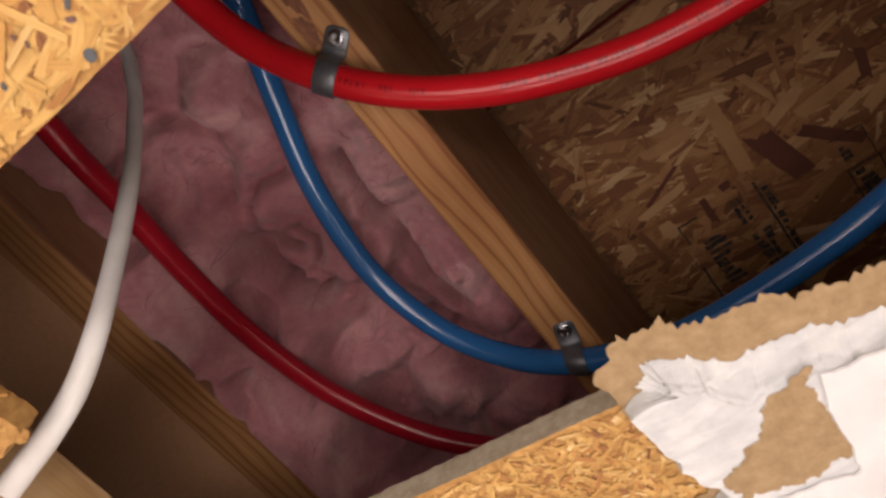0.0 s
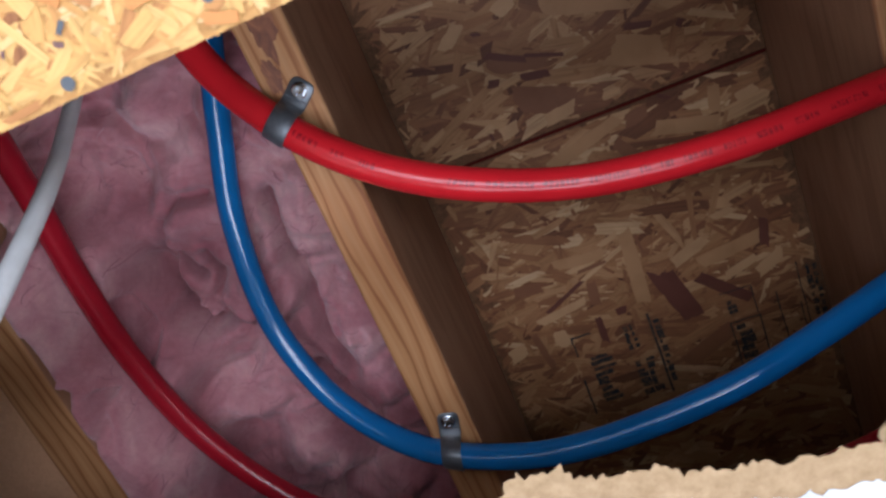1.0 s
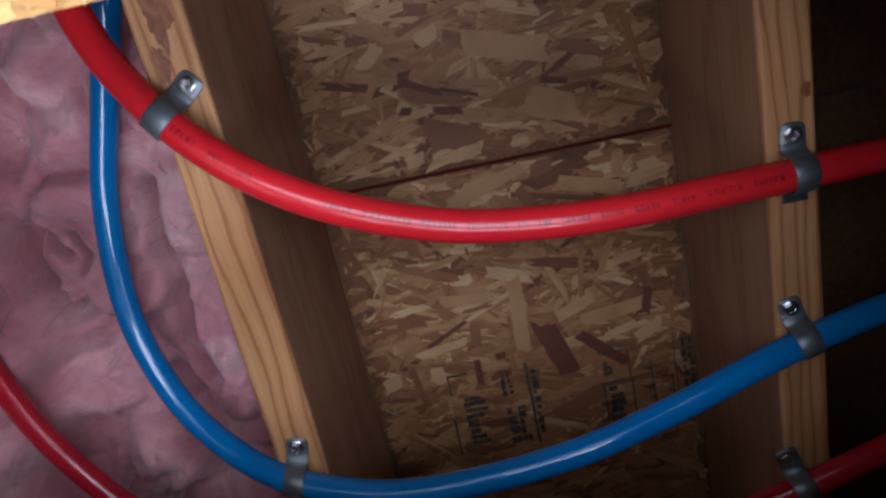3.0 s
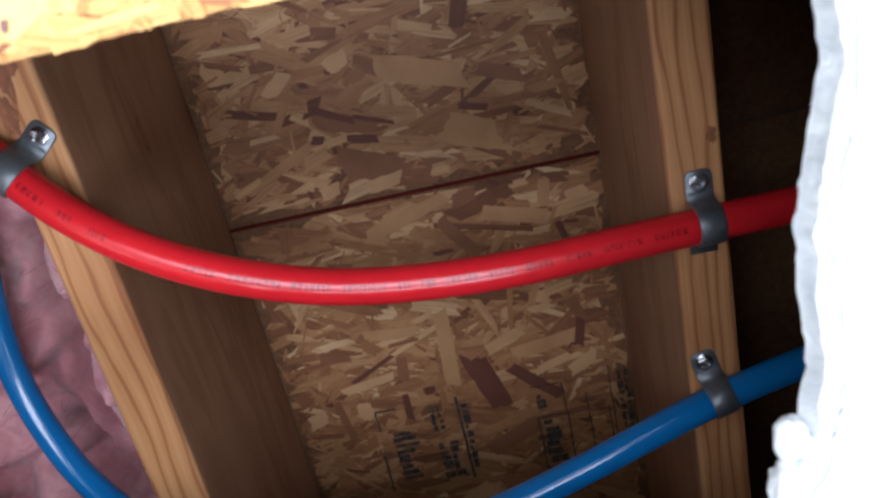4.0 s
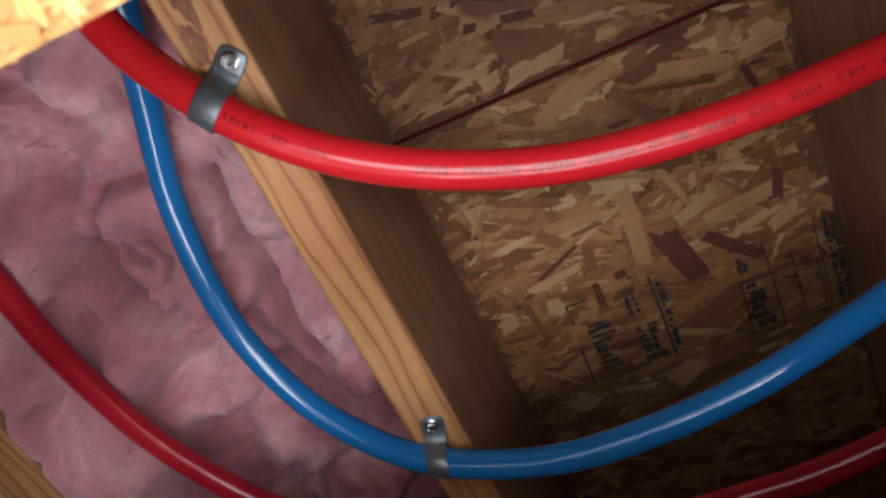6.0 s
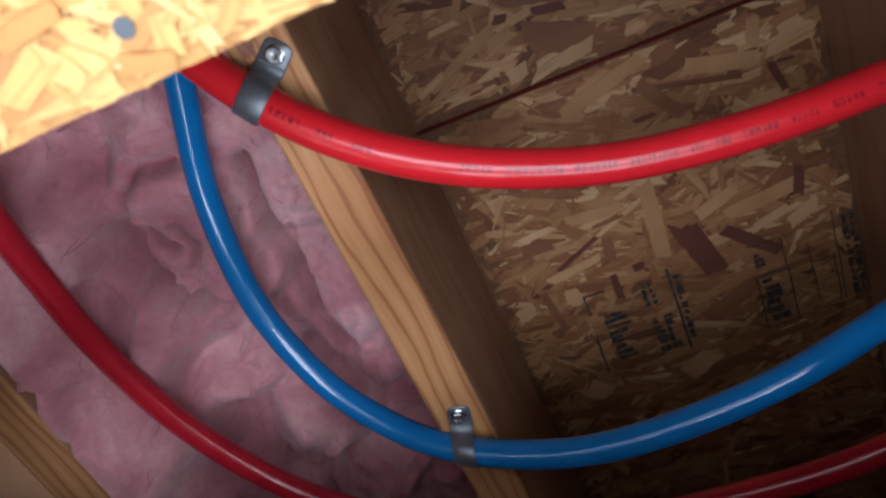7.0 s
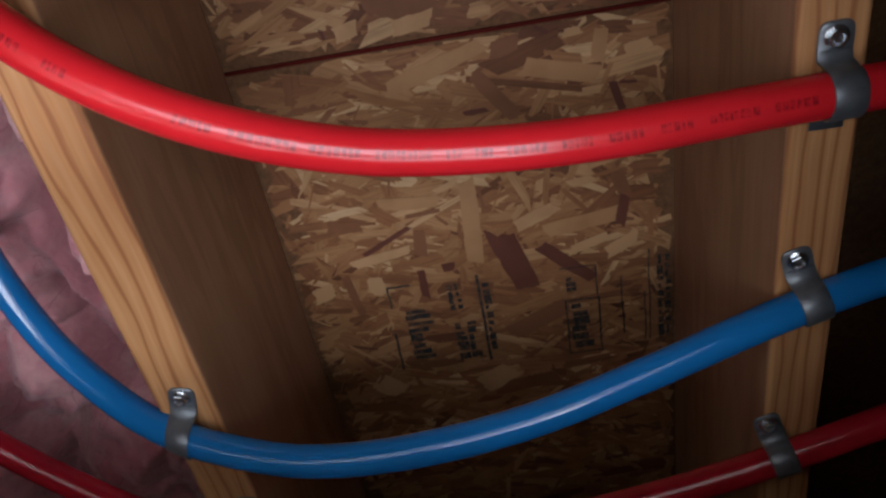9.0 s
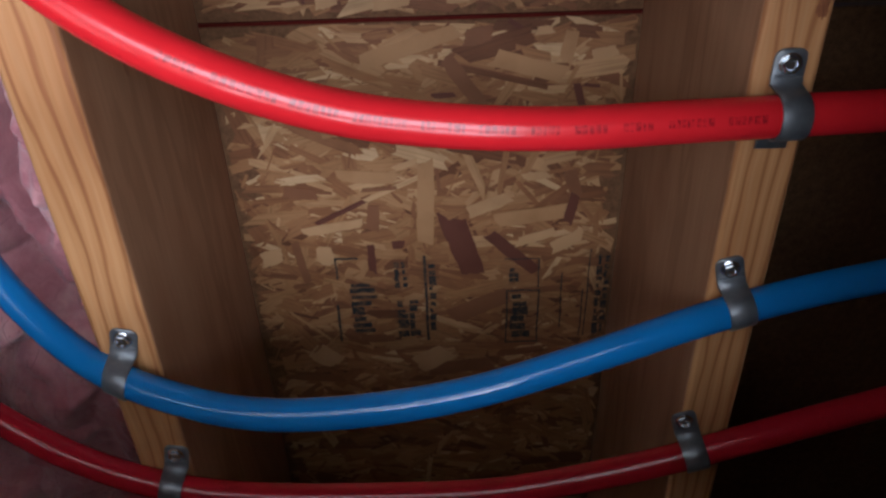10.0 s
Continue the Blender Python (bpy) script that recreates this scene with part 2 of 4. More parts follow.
def box(x0, x1, y0, y1, z0, z1, bevel=0.0, segments=2):
    bm = bmesh.new()
    bmesh.ops.create_cube(bm, size=1)
    for v in bm.verts:
        v.co = ((x0 + x1) / 2 + v.co.x * (x1 - x0), (y0 + y1) / 2 + v.co.y * (y1 - y0), (z0 + z1) / 2 + v.co.z * (z1 - z0))
    if bevel:
        bmesh.ops.bevel(bm, geom=list(bm.edges), offset=bevel, segments=segments, affect="EDGES", profile=0.5)
    return bm


def empty(name, place):
    ob = new(name)
    ob.location = place
    ob.empty_display_size = 0.02
    return ob


def spline(points, per=12):
    """A smooth line through the points (Catmull-Rom)."""
    p = [Vector(q) for q in points]
    p = [p[0] * 2 - p[1], *p, p[-1] * 2 - p[-2]]
    out = []
    for a, b, c, d in zip(p, p[1:], p[2:], p[3:]):
        for k in range(per):
            u = k / per
            out.append(0.5 * (2 * b + (c - a) * u + (2 * a - 5 * b + 4 * c - d) * u * u + (3 * b - a - 3 * c + d) * u ** 3))
    out.append(p[-2])
    return out


def tube(line, radii, around=28, close=True):
    """Rings along a line. radii: one (across, upright) pair for each point of the line."""
    verts, faces = [], []
    for k, q in enumerate(line):
        t = (line[min(k + 1, len(line) - 1)] - line[max(k - 1, 0)]).normalized()
        side = t.cross(Vector((0, 0, 1))).normalized()
        up = side.cross(t)
        for j in range(around):
            a = 2 * math.pi * j / around
            verts.append(q + side * math.cos(a) * radii[k][0] + up * math.sin(a) * radii[k][1])
    for k in range(len(line) - 1):
        for j in range(around):
            a, b = k * around + j, k * around + (j + 1) % around
            faces.append((a, a + around, b + around, b))
    if close:
        faces.append(tuple(range(around)))
        faces.append(tuple(range(len(line) * around - 1, (len(line) - 1) * around - 1, -1)))
    return verts, faces


def strands(name, parent, mat, rect, z, count, long, wide, lean, rng, keep=None, tilt=0.022, single=False, straight=0.7):
    """Flat wood strands pressed into the underside of a board: ragged slips at many angles, overlapping."""
    x0, x1, y0, y1 = rect
    verts, faces, uvs = [], [], []
    while len(faces) < count:
        cx, cy = rng.uniform(x0, x1), rng.uniform(y0, y1)
        length, width = rng.uniform(*long) * rng.uniform(0.5, 1), rng.uniform(*wide) * rng.uniform(0.45, 1)
        a = rng.gauss(0, lean) if rng.random() < straight else rng.uniform(-1.57, 1.57)
        ca, sa = math.cos(a), math.sin(a)
        outline = []
        for end in (-1, 1):
            n = rng.randint(2, 4)
            ys = [(-0.5 + i / (n - 1)) * width * rng.uniform(0.75, 1) for i in range(n)]
            outline += [(end * (length / 2 - rng.random() ** 2 * length * 0.22), -end * v * -1) for v in ys] if end < 0 else [(length / 2 - rng.random() ** 2 * length * 0.22, -v) for v in ys]
        # walk round: the left end downwards, then the right end upwards
        half = [q for q in outline if q[0] < 0]
        rest = [q for q in outline if q[0] >= 0]
        half.sort(key=lambda q: -q[1])
        rest.sort(key=lambda q: q[1])
        bow = rng.uniform(-0.06, 0.06) * width
        ring = half + [(0.0, -width * 0.5 + bow)] + rest + [(0.0, width * 0.5 + bow)]
        pts = [(cx + u * ca - v * sa, cy + u * sa + v * ca) for u, v in ring]
        if keep and not all(keep(px, py) for px, py in pts):
            continue
        if not keep and not all(x0 - 0.002 < px < x1 + 0.002 and y0 < py < y1 for px, py in pts):
            continue
        tx, ty, depth = rng.gauss(0, tilt), rng.gauss(0, tilt), rng.uniform(0.0003, 0.0013)
        if single:
            depth = rng.uniform(0.0014, 0.0022)
        ou = rng.uniform(0, 50)
        start = len(verts)
        for (u, v), (px, py) in zip(ring, pts):
            verts.append((px, py, z - depth + max(-0.0015, min(0.0015, u * tx * 0.5 + v * ty))))
            uvs.append((u + ou, v + ou * 0.7))
        faces.append(tuple(range(start, len(verts))))
    if single:
        for f in faces:
            ob = mesh_object("strand", [verts[i] for i in f], [tuple(range(len(f)))], mat, parent)
            layer = ob.data.uv_layers.new(name="UVMap")
            layer.data.foreach_set("uv", np.array([uvs[i] for i in f], dtype=np.float32).ravel())
        return None
    ob = mesh_object(name, verts, faces, mat, parent)
    layer = ob.data.uv_layers.new(name="UVMap")
    flat = np.empty(len(ob.data.loops) * 2, dtype=np.float32)
    for loop in ob.data.loops:
        flat[loop.index * 2:loop.index * 2 + 2] = uvs[loop.vertex_index]
    layer.data.foreach_set("uv", flat)
    return tagged(ob, kind="stuff")


def slip(name, parent, mat, centre, length, width, angle, z, skew=0.15, thick=0.0006):
    """One large strand with slanted, uneven ends."""
    bm = bmesh.new()
    h, w = length / 2, width / 2
    k = skew * width
    a, b = rng.uniform(-1, 1) * k, rng.uniform(-1, 1) * k
    a, b = max(-h * 0.5, min(h * 0.5, a)), max(-h * 0.5, min(h * 0.5, b))
    ring = [(-h - a * 0.5, -w), (-h * 0.3, -w * 1.05), (h * 0.4, -w * 0.95), (h + b * 0.5, -w * 0.9), (h + b * 0.1, 0.0), (h - b * 0.5, w * 0.92), (h * 0.3, w), (-h * 0.4, w * 1.04), (-h + a * 0.5, w * 0.9), (-h - a * 0.2, w * 0.2)]
    fine = []
    for k, (u, v) in enumerate(ring):
        u2, v2 = ring[(k + 1) % len(ring)]
        for q in (0.0, 0.33, 0.66):
            fine.append((u + (u2 - u) * q + rng.uniform(-1, 1) * 0.07 * width, v + (v2 - v) * q + rng.uniform(-1, 1) * 0.04 * width))
    ring = fine
    ca, sa = math.cos(angle), math.sin(angle)
    lower = [bm.verts.new((centre[0] + u * ca - v * sa, centre[1] + u * sa + v * ca, z - thick)) for u, v in ring]
    upper = [bm.verts.new((q.co.x, q.co.y, z)) for q in lower]
    bm.faces.new(lower)
    for k in range(len(ring)):
        j = (k + 1) % len(ring)
        bm.faces.new((lower[k], upper[k], upper[j], lower[j]))
    bmesh.ops.recalc_face_normals(bm, faces=bm.faces)
    return part(name, bm, mat, parent)


# ---- large structure ----
RX, RY0, RY1 = 1.2, -1.3, 1.5

# unseen narrow room, added to hold the lamps and bounce their light
ROOM_S, ROOM_N = -0.82, 0.42
tagged(part("floor", box(-RX, RX, ROOM_S, ROOM_N, -0.1, 0.0), floor_wood), "unseen plain pale floor added below the ceiling to bounce light", "floor", kind="structure")
tagged(part("wall_east", box(RX, RX + 0.1, ROOM_S, ROOM_N, 0, FACE), wall_paint), "unseen plain off-white painted wall added to bounce light", "wall", kind="structure")
tagged(part("wall_west", box(-RX - 0.1, -RX, ROOM_S, ROOM_N, 0, FACE), wall_paint), "unseen plain off-white painted wall added to bounce light", "wall", kind="structure")
# unseen end walls, each with an added opening at its lamp
WX0, WX1 = -0.46, 0.98
for name, y0, y1, WZ0, WZ1 in (("wall_south", ROOM_S - 0.1, ROOM_S, 0.43, 1.09), ("wall_north", ROOM_N, ROOM_N + 0.1, 0.06, 0.80)):
    wall = bmesh.new()
    for x0, x1, z0, z1 in ((-RX - 0.1, WX0, 0, FACE), (WX1, RX + 0.1, 0, FACE), (WX0, WX1, 0, WZ0), (WX0, WX1, WZ1, FACE)):
        piece = box(x0, x1, y0, y1, z0, z1)
        me = bpy.data.meshes.new("piece")
        piece.to_mesh(me)
        piece.free()
        wall.from_mesh(me)
        bpy.data.meshes.remove(me)
    tagged(part(name, wall, wall_paint), "unseen off-white wall with a low opening, added for a fill lamp", "wall", kind="structure")
# rim boards that close the joist space
for name, dims in (("rim_east", (RX, RX + 0.04, RY0, RY1)), ("rim_west", (-RX - 0.04, -RX, RY0, RY1)), ("rim_south", (-RX, RX, RY0 - 0.04, RY0)), ("rim_north", (-RX, RX, RY1, RY1 + 0.04))):
    tagged(part(name, box(*dims, FACE, DECK + 0.03), deck_core), "plain brown rim board round the joist space", "rim board", kind="structure")

rng = random.Random(7)


def subfloor_sheet(name, y0, y1, label):
    """A strand board sheet over the joists: core slab, sealed edge at the joint, strands, large dark strands."""
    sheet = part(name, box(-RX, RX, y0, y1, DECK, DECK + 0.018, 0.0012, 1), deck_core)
    tagged(sheet, label, "subfloor", kind="structure")
    return sheet


sheet_far = subfloor_sheet("subfloor_1", SEAM + 0.0014, RY1 - 0.01, "brown strand board subfloor with stamped ink marks")
sheet_near = subfloor_sheet("subfloor_2", RY0 + 0.01, SEAM - 0.0014, "brown strand board subfloor above the joists")
part("edge_sealer", box(-0.31, 0.395, SEAM - 0.0020, SEAM + 0.0010, DECK - 0.0026, DECK + 0.002), paint_red, sheet_near, "dark red edge sealer at the joint")
BAY_X = (0.021, 0.391)
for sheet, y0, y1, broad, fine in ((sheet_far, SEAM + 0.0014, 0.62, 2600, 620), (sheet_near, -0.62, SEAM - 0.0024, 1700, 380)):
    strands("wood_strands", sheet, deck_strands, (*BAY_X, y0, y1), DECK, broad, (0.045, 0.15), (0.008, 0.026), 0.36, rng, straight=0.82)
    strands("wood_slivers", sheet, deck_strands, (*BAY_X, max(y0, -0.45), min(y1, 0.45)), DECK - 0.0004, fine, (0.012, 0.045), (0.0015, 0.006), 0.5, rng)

# Large strands, and one chip's shadow, that stand out by their tone: centre x, y, length, width, angle
BROAD = [(0.203, 0.034, 0.091, 0.017, -1.54), (0.194, -0.120, 0.090, 0.014, -0.29), (0.333, -0.116, 0.028, 0.012, -1.39), (0.275, -0.191, 0.057, 0.030, 0.34),
         (0.241, -0.256, 0.081, 0.024, 0.30), (0.311, 0.050, 0.078, 0.016, -0.13), (0.149, 0.003, 0.054, 0.013, 0.09), (0.299, -0.100, 0.066, 0.016, 0.26)]
BROWN = [(0.151, 0.048, 0.029, 0.012, -1.50), (0.346, 0.018, 0.033, 0.012, 1.26), (0.159, 0.016, 0.034, 0.004, -0.06), (0.216, 0.009, 0.025, 0.003, 1.45),
         (0.254, -0.128, 0.025, 0.014, -0.21), (0.242, -0.087, 0.055, 0.013, 0.95), (0.312, -0.240, 0.047, 0.013, 0.35), (0.176, -0.178, 0.062, 0.027, 0.35),
         (0.161, -0.223, 0.057, 0.016, 0.23), (0.362, -0.173, 0.050, 0.004, 0.37), (0.074, 0.098, 0.049, 0.008, 1.41), (0.256, 0.158, 0.066, 0.020, -0.42),
         (0.145, 0.199, 0.037, 0.009, 0.00), (0.234, 0.242, 0.071, 0.017, -0.13), (0.083, 0.018, 0.032, 0.012, 0.12)]
PALE = [(0.264, 0.037, 0.043, 0.013, -0.40), (0.186, -0.009, 0.022, 0.006, -0.36), (0.312, 0.075, 0.041, 0.010, -0.30), (0.343, 0.081, 0.034, 0.014, -0.52),
        (0.111, 0.057, 0.058, 0.010, -0.16), (0.101, 0.090, 0.016, 0.022, -0.06), (0.203, 0.229, 0.039, 0.025, -0.54), (0.045, 0.090, 0.022, 0.017, -0.32),
        (0.310, 0.007, 0.023, 0.008, -0.13), (0.128, -0.162, 0.020, 0.013, -0.26), (0.099, -0.159, 0.014, 0.004, -0.14), (0.183, -0.160, 0.033, 0.013, -0.15),
        (0.311, -0.131, 0.015, 0.007, -0.07), (0.364, -0.110, 0.022, 0.010, -0.18), (0.107, -0.273, 0.028, 0.013, -0.69), (0.166, -0.281, 0.021, 0.015, -0.40),
        (0.080, -0.226, 0.028, 0.005, -0.04), (0.086, 0.222, 0.029, 0.024, 0.66)]
DARK = [(0.238, 0.082, 0.072, 0.025, 1.26), (0.289, 0.093, 0.067, 0.013, 0.75), (0.120, 0.040, 0.054, 0.005, -0.46), (0.146, 0.095, 0.034, 0.008, -1.57),
        (0.174, 0.079, 0.012, 0.009, -0.08), (0.345, 0.044, 0.032, 0.010, -1.38), (0.346, -0.068, 0.032, 0.007, 1.29), (0.224, -0.076, 0.020, 0.005, -0.05),
        (0.286, -0.137, 0.013, 0.004, 0.57), (0.150, -0.234, 0.042, 0.007, 0.46), (0.173, -0.206, 0.028, 0.008, 0.18), (0.282, -0.214, 0.027, 0.007, 0.26),
        (0.321, -0.201, 0.008, 0.006, -0.88), (0.130, -0.214, 0.012, 0.008, 0.17), (0.131, -0.266, 0.009, 0.004, 0.22), (0.187, -0.222, 0.040, 0.004, 0.35),
        # the sliver at (0.109, -0.163) paints the curled chip's shadow
        (0.109, -0.163, 0.009, 0.003, 1.35), (0.355, -0.081, 0.015, 0.003, 0.13)]
for slips, tone, level in ((BROAD, tan_strand, 0.0024), (BROWN, mid_strand, 0.0028), (PALE, pale_strand, 0.0031), (DARK, dark_strand, 0.0034)):
    for k, (cx, cy, length, width, angle) in enumerate(slips):
        slip("strand", sheet_far if cy > SEAM else sheet_near, tone, (cx, cy), length, width, angle, DECK - level - 0.00002 * k, 0.9)


# Ink stamps on the subfloor: frames, rules and unreadable bars
def ink_bar(x0, x1, y0, y1, parent):
    bm = bmesh.new()
    n = 5
    low, high = [], []
    horizontal = (x1 - x0) > (y1 - y0)
    for k in range(n):
        u = k / (n - 1)
        j = rng.uniform(-0.0007, 0.0007)
        if horizontal:
            low.append(bm.verts.new((x0 + (x1 - x0) * u, y0 + j, DECK - 0.0050)))
            high.append(bm.verts.new((x0 + (x1 - x0) * u, y1 + j, DECK - 0.0050)))
        else:
            low.append(bm.verts.new((x0 + j, y0 + (y1 - y0) * u, DECK - 0.0050)))
            high.append(bm.verts.new((x1 + j, y0 + (y1 - y0) * u, DECK - 0.0050)))
    for k in range(n - 1):
        bm.faces.new((low[k], low[k + 1], high[k + 1], high[k]))
    bmesh.ops.recalc_face_normals(bm, faces=bm.faces)
    return part("ink_bar", bm, stamp_ink, parent)


def bars(x0, x1, y0, y1, rows, fill=0.62):
    """Rows of worn, uneven bars that stand for lettering, which runs along y."""
    step = (x1 - x0) / rows
    for r in range(rows):
        y = y0 + rng.uniform(0, 0.003)
        while y < y1 - 0.004:
            w = rng.choice((0.005, 0.006, 0.009, 0.013)) * rng.uniform(0.8, 1.2)
            a = x0 + r * step + step * rng.uniform(-0.06, 0.10)
            ink_bar(a, a + step * fill * rng.choice((0.6, 0.9, 1.0, 1.2, 1.25)), y, min(y + w, y1), sheet_far)
            y += w + rng.choice((0.0010, 0.0018, 0.0035))


def frame_lines(x0, x1, y0, y1, t=0.0014, sides="nsew"):
    if "w" in sides:
        ink_bar(x0, x0 + t, y0, y1, sheet_far)
    if "e" in sides:
        ink_bar(x1 - t, x1, y0, y1, sheet_far)
    if "n" in sides:
        ink_bar(x0, x1, y0, y0 + t, sheet_far)
    if "s" in sides:
        ink_bar(x0, x1, y1 - t, y1, sheet_far)


frame_lines(0.283, 0.318, 0.138, 0.209, 0.0018)
bars(0.289, 0.311, 0.143, 0.201, 1, 0.75)
bars(0.286, 0.296, 0.108, 0.128, 1, 0.8)
frame_lines(0.281, 0.317, 0.099, 0.136, 0.0014, "ne")
frame_lines(0.108, 0.132, 0.092, 0.118, 0.0022, "nw")
frame_lines(0.104, 0.112, 0.150, 0.200, 0.0026, "w")
bars(0.121, 0.148, 0.122, 0.190, 1, 0.80)
bars(0.168, 0.184, 0.098, 0.132, 2, 0.62)
bars(0.168, 0.194, 0.146, 0.196, 2, 0.72)
frame_lines(0.198, 0.212, 0.092, 0.202, 0.003, "w")
bars(0.203, 0.210, 0.100, 0.190, 1, 0.8)
for x, y0, y1 in ((0.340, 0.118, 0.190), (0.362, 0.140, 0.202), (0.367, 0.090, 0.202)):
    ink_bar(x, x + 0.0014, y0, y1, sheet_far)
bars(0.376, 0.391, 0.096, 0.200, 2, 0.66)


def joist(x, label, knots=(), w=0.019):
    """A sawn joist with rounded edges, set on edge."""
    bm = box(x - w, x + w, RY0 + 0.02, RY1 - 0.02, JOIST, DECK - 0.0005, 0.0035, 3)
    bm.normal_update()
    # side faces take the darker copy that carries their shade
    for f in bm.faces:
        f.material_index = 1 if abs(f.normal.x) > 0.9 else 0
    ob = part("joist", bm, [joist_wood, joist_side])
    for low, (ky, kx, s, long) in enumerate(knots):
        bm = bmesh.new()
        bmesh.ops.create_circle(bm, cap_ends=True, segments=56, radius=1.0)
        for v in bm.verts:
            r = s * (1 + 0.55 * noise.noise((v.co.x * 1.6, v.co.y * 1.6, ky * 90)) + 0.28 * noise.noise((v.co.x * 5, v.co.y * 5, kx * 700)))
            v.co = (x + kx + v.co.x * r, ky + v.co.y * r * long, JOIST - 0.0005 - 0.0004 * low)
        for f in bm.faces:
            if f.normal.z > 0:
                f.normal_flip()
        part("knot", bm, knot_wood, ob, "blotchy red-brown knot and resin stain")
    return tagged(ob, label, "joist", "floor joists")


first = joist(-0.001, "yellow-brown sawn fir joist with strapped water pipes", ((-0.354, 0.000, 0.0100, 2.6), (-0.312, -0.007, 0.0060, 2.2), (-0.408, -0.004, 0.0062, 2.2)), w=0.020)
for ky, kz, s in ((-0.270, 2.515, 0.007), (-0.165, 2.470, 0.004)):
    bm = bmesh.new()
    bmesh.ops.create_circle(bm, cap_ends=True, segments=18, radius=s)
    for v in bm.verts:
        a = math.atan2(v.co.y, v.co.x)
        v.co = (0.0196, ky + v.co.x * 2.2 * (1 + 0.25 * math.sin(3 * a)), kz + v.co.y * (1 + 0.2 * math.sin(2 * a + 1)))
    bmesh.ops.recalc_face_normals(bm, faces=bm.faces)
    part("knot", bm, knot_wood, first, "dark red-brown knot")
joist(0.412, "yellow-brown sawn fir joist with strapped water pipes", ((-0.205, 0.012, 0.003, 1.8),))
joist(-0.329, "brown sawn fir joist beside pink insulation", w=0.0225)
joist(0.800, "brown sawn fir joist in a dark bay")
tagged(part("fibreboard_panel", box(-0.85, -0.3520, RY0 + 0.02, RY1 - 0.02, JOIST + 0.006, JOIST + 0.018, 0.001, 1), fibre_panel),
       "plain brown fibreboard panel beside the joist", "panel")
tagged(part("furring_strip", box(-0.300, -0.243, -0.60, 0.50, BOARD_TOP + 0.0005, BOARD_TOP + 0.064, 0.002, 2), strip_wood),
       "pale pine furring strip on the ceiling board", "furring strip")

# Lines of the water pipes
PIPE_R, RED_R = 0.0111, 0.0122
RED_UPPER = [(-0.084, -0.60, 2.437), (-0.078, -0.48, 2.43), (-0.066, -0.394, 2.416), (-0.049, -0.335, 2.402), (-0.019, -0.2865, 2.388), (0.019, -0.246, 2.376), (0.064, -0.2135, 2.367), (0.115, -0.188, 2.363), (0.169, -0.1685, 2.365),
             (0.227, -0.157, 2.370), (0.289, -0.151, 2.376), (0.351, -0.150, 2.382), (0.415, -0.149, 2.388), (0.482, -0.149, 2.392), (0.62, -0.152, 2.392), (0.80, -0.155, 2.389), (1.1, -0.16, 2.389)]
BLUE = [(-0.015, -0.60, 2.44), (-0.028, -0.46, 2.455), (-0.056, -0.373, 2.467), (-0.093, -0.291, 2.478), (-0.123, -0.207, 2.478), (-0.130, -0.115, 2.465), (-0.105, -0.040, 2.443), (-0.061, 0.006, 2.417), (-0.010, 0.027, 2.39), (0.051, 0.036, 2.369),
        (0.103, 0.035, 2.356), (0.165, 0.030, 2.352), (0.234, 0.026, 2.361), (0.306, 0.014, 2.375), (0.408, -0.014, 2.388), (0.502, -0.034, 2.393), (0.65, -0.06, 2.392), (0.80, -0.085, 2.389), (1.1, -0.13, 2.389)]
RED_LOWER = [(-0.16, -0.60, 2.37), (-0.20, -0.47, 2.385), (-0.226, -0.381, 2.404), (-0.245, -0.301, 2.428), (-0.26, -0.218, 2.443), (-0.26, -0.132, 2.447), (-0.238, -0.041, 2.443), (-0.19, 0.041, 2.434), (-0.127, 0.092, 2.419), (-0.064, 0.123, 2.402),
             (0.005, 0.141, 2.389), (0.071, 0.149, 2.384), (0.15, 0.152, 2.383), (0.245, 0.154, 2.385), (0.32, 0.143, 2.387), (0.401, 0.122, 2.389), (0.541, 0.074, 2.391), (0.80, -0.01, 2.389), (1.1, -0.08, 2.389)]

# ---- pink glass wool in the left bay ----
wx0, wx1, wy0, wy1 = -0.3065, -0.0195, -0.95, 1.25
nx, ny = 130, 700
seeds = []
cell = 0.098
for i in range(-1, int((wx1 - wx0) / cell) + 2):
    for j in range(-1, int((wy1 - wy0) / cell) + 2):
        seeds.append((wx0 + (i + rng.uniform(0.1, 0.9)) * cell, wy0 + (j + rng.uniform(0.1, 0.9)) * cell, rng.uniform(0.6, 1.25)))
gx, gy = np.meshgrid(np.linspace(wx0, wx1, nx), np.linspace(wy0, wy1, ny))
warp_x = np.array([noise.noise((x * 16, y * 16, 3.1)) for x, y in zip(gx.ravel(), gy.ravel())]).reshape(gx.shape)
warp_y = np.array([noise.noise((x * 16, y * 16, 8.7)) for x, y in zip(gx.ravel(), gy.ravel())]).reshape(gx.shape)
ux, uy = gx + 0.036 * warp_x, gy + 0.036 * warp_y
near1, near2 = np.full(gx.shape, 9.0), np.full(gx.shape, 9.0)
for sx, sy, size in seeds:
    d = np.hypot(ux - sx, uy - sy) / size
    near2 = np.minimum(near2, np.maximum(near1, d))
    near1 = np.minimum(near1, d)
crease = np.clip((near2 - near1) / 0.075, 0, 1)
crease = crease * (2 - crease)
deep = np.array([noise.noise((x * 9, y * 9, 12.5)) for x, y in zip(gx.ravel(), gy.ravel())]).reshape(gx.shape)
crease = 1 - (1 - crease) * np.clip(0.45 + 1.1 * deep, 0.0, 1.0)
pillow = crease * (1 - 0.45 * np.clip(near1 / 0.07, 0, 1) ** 2)
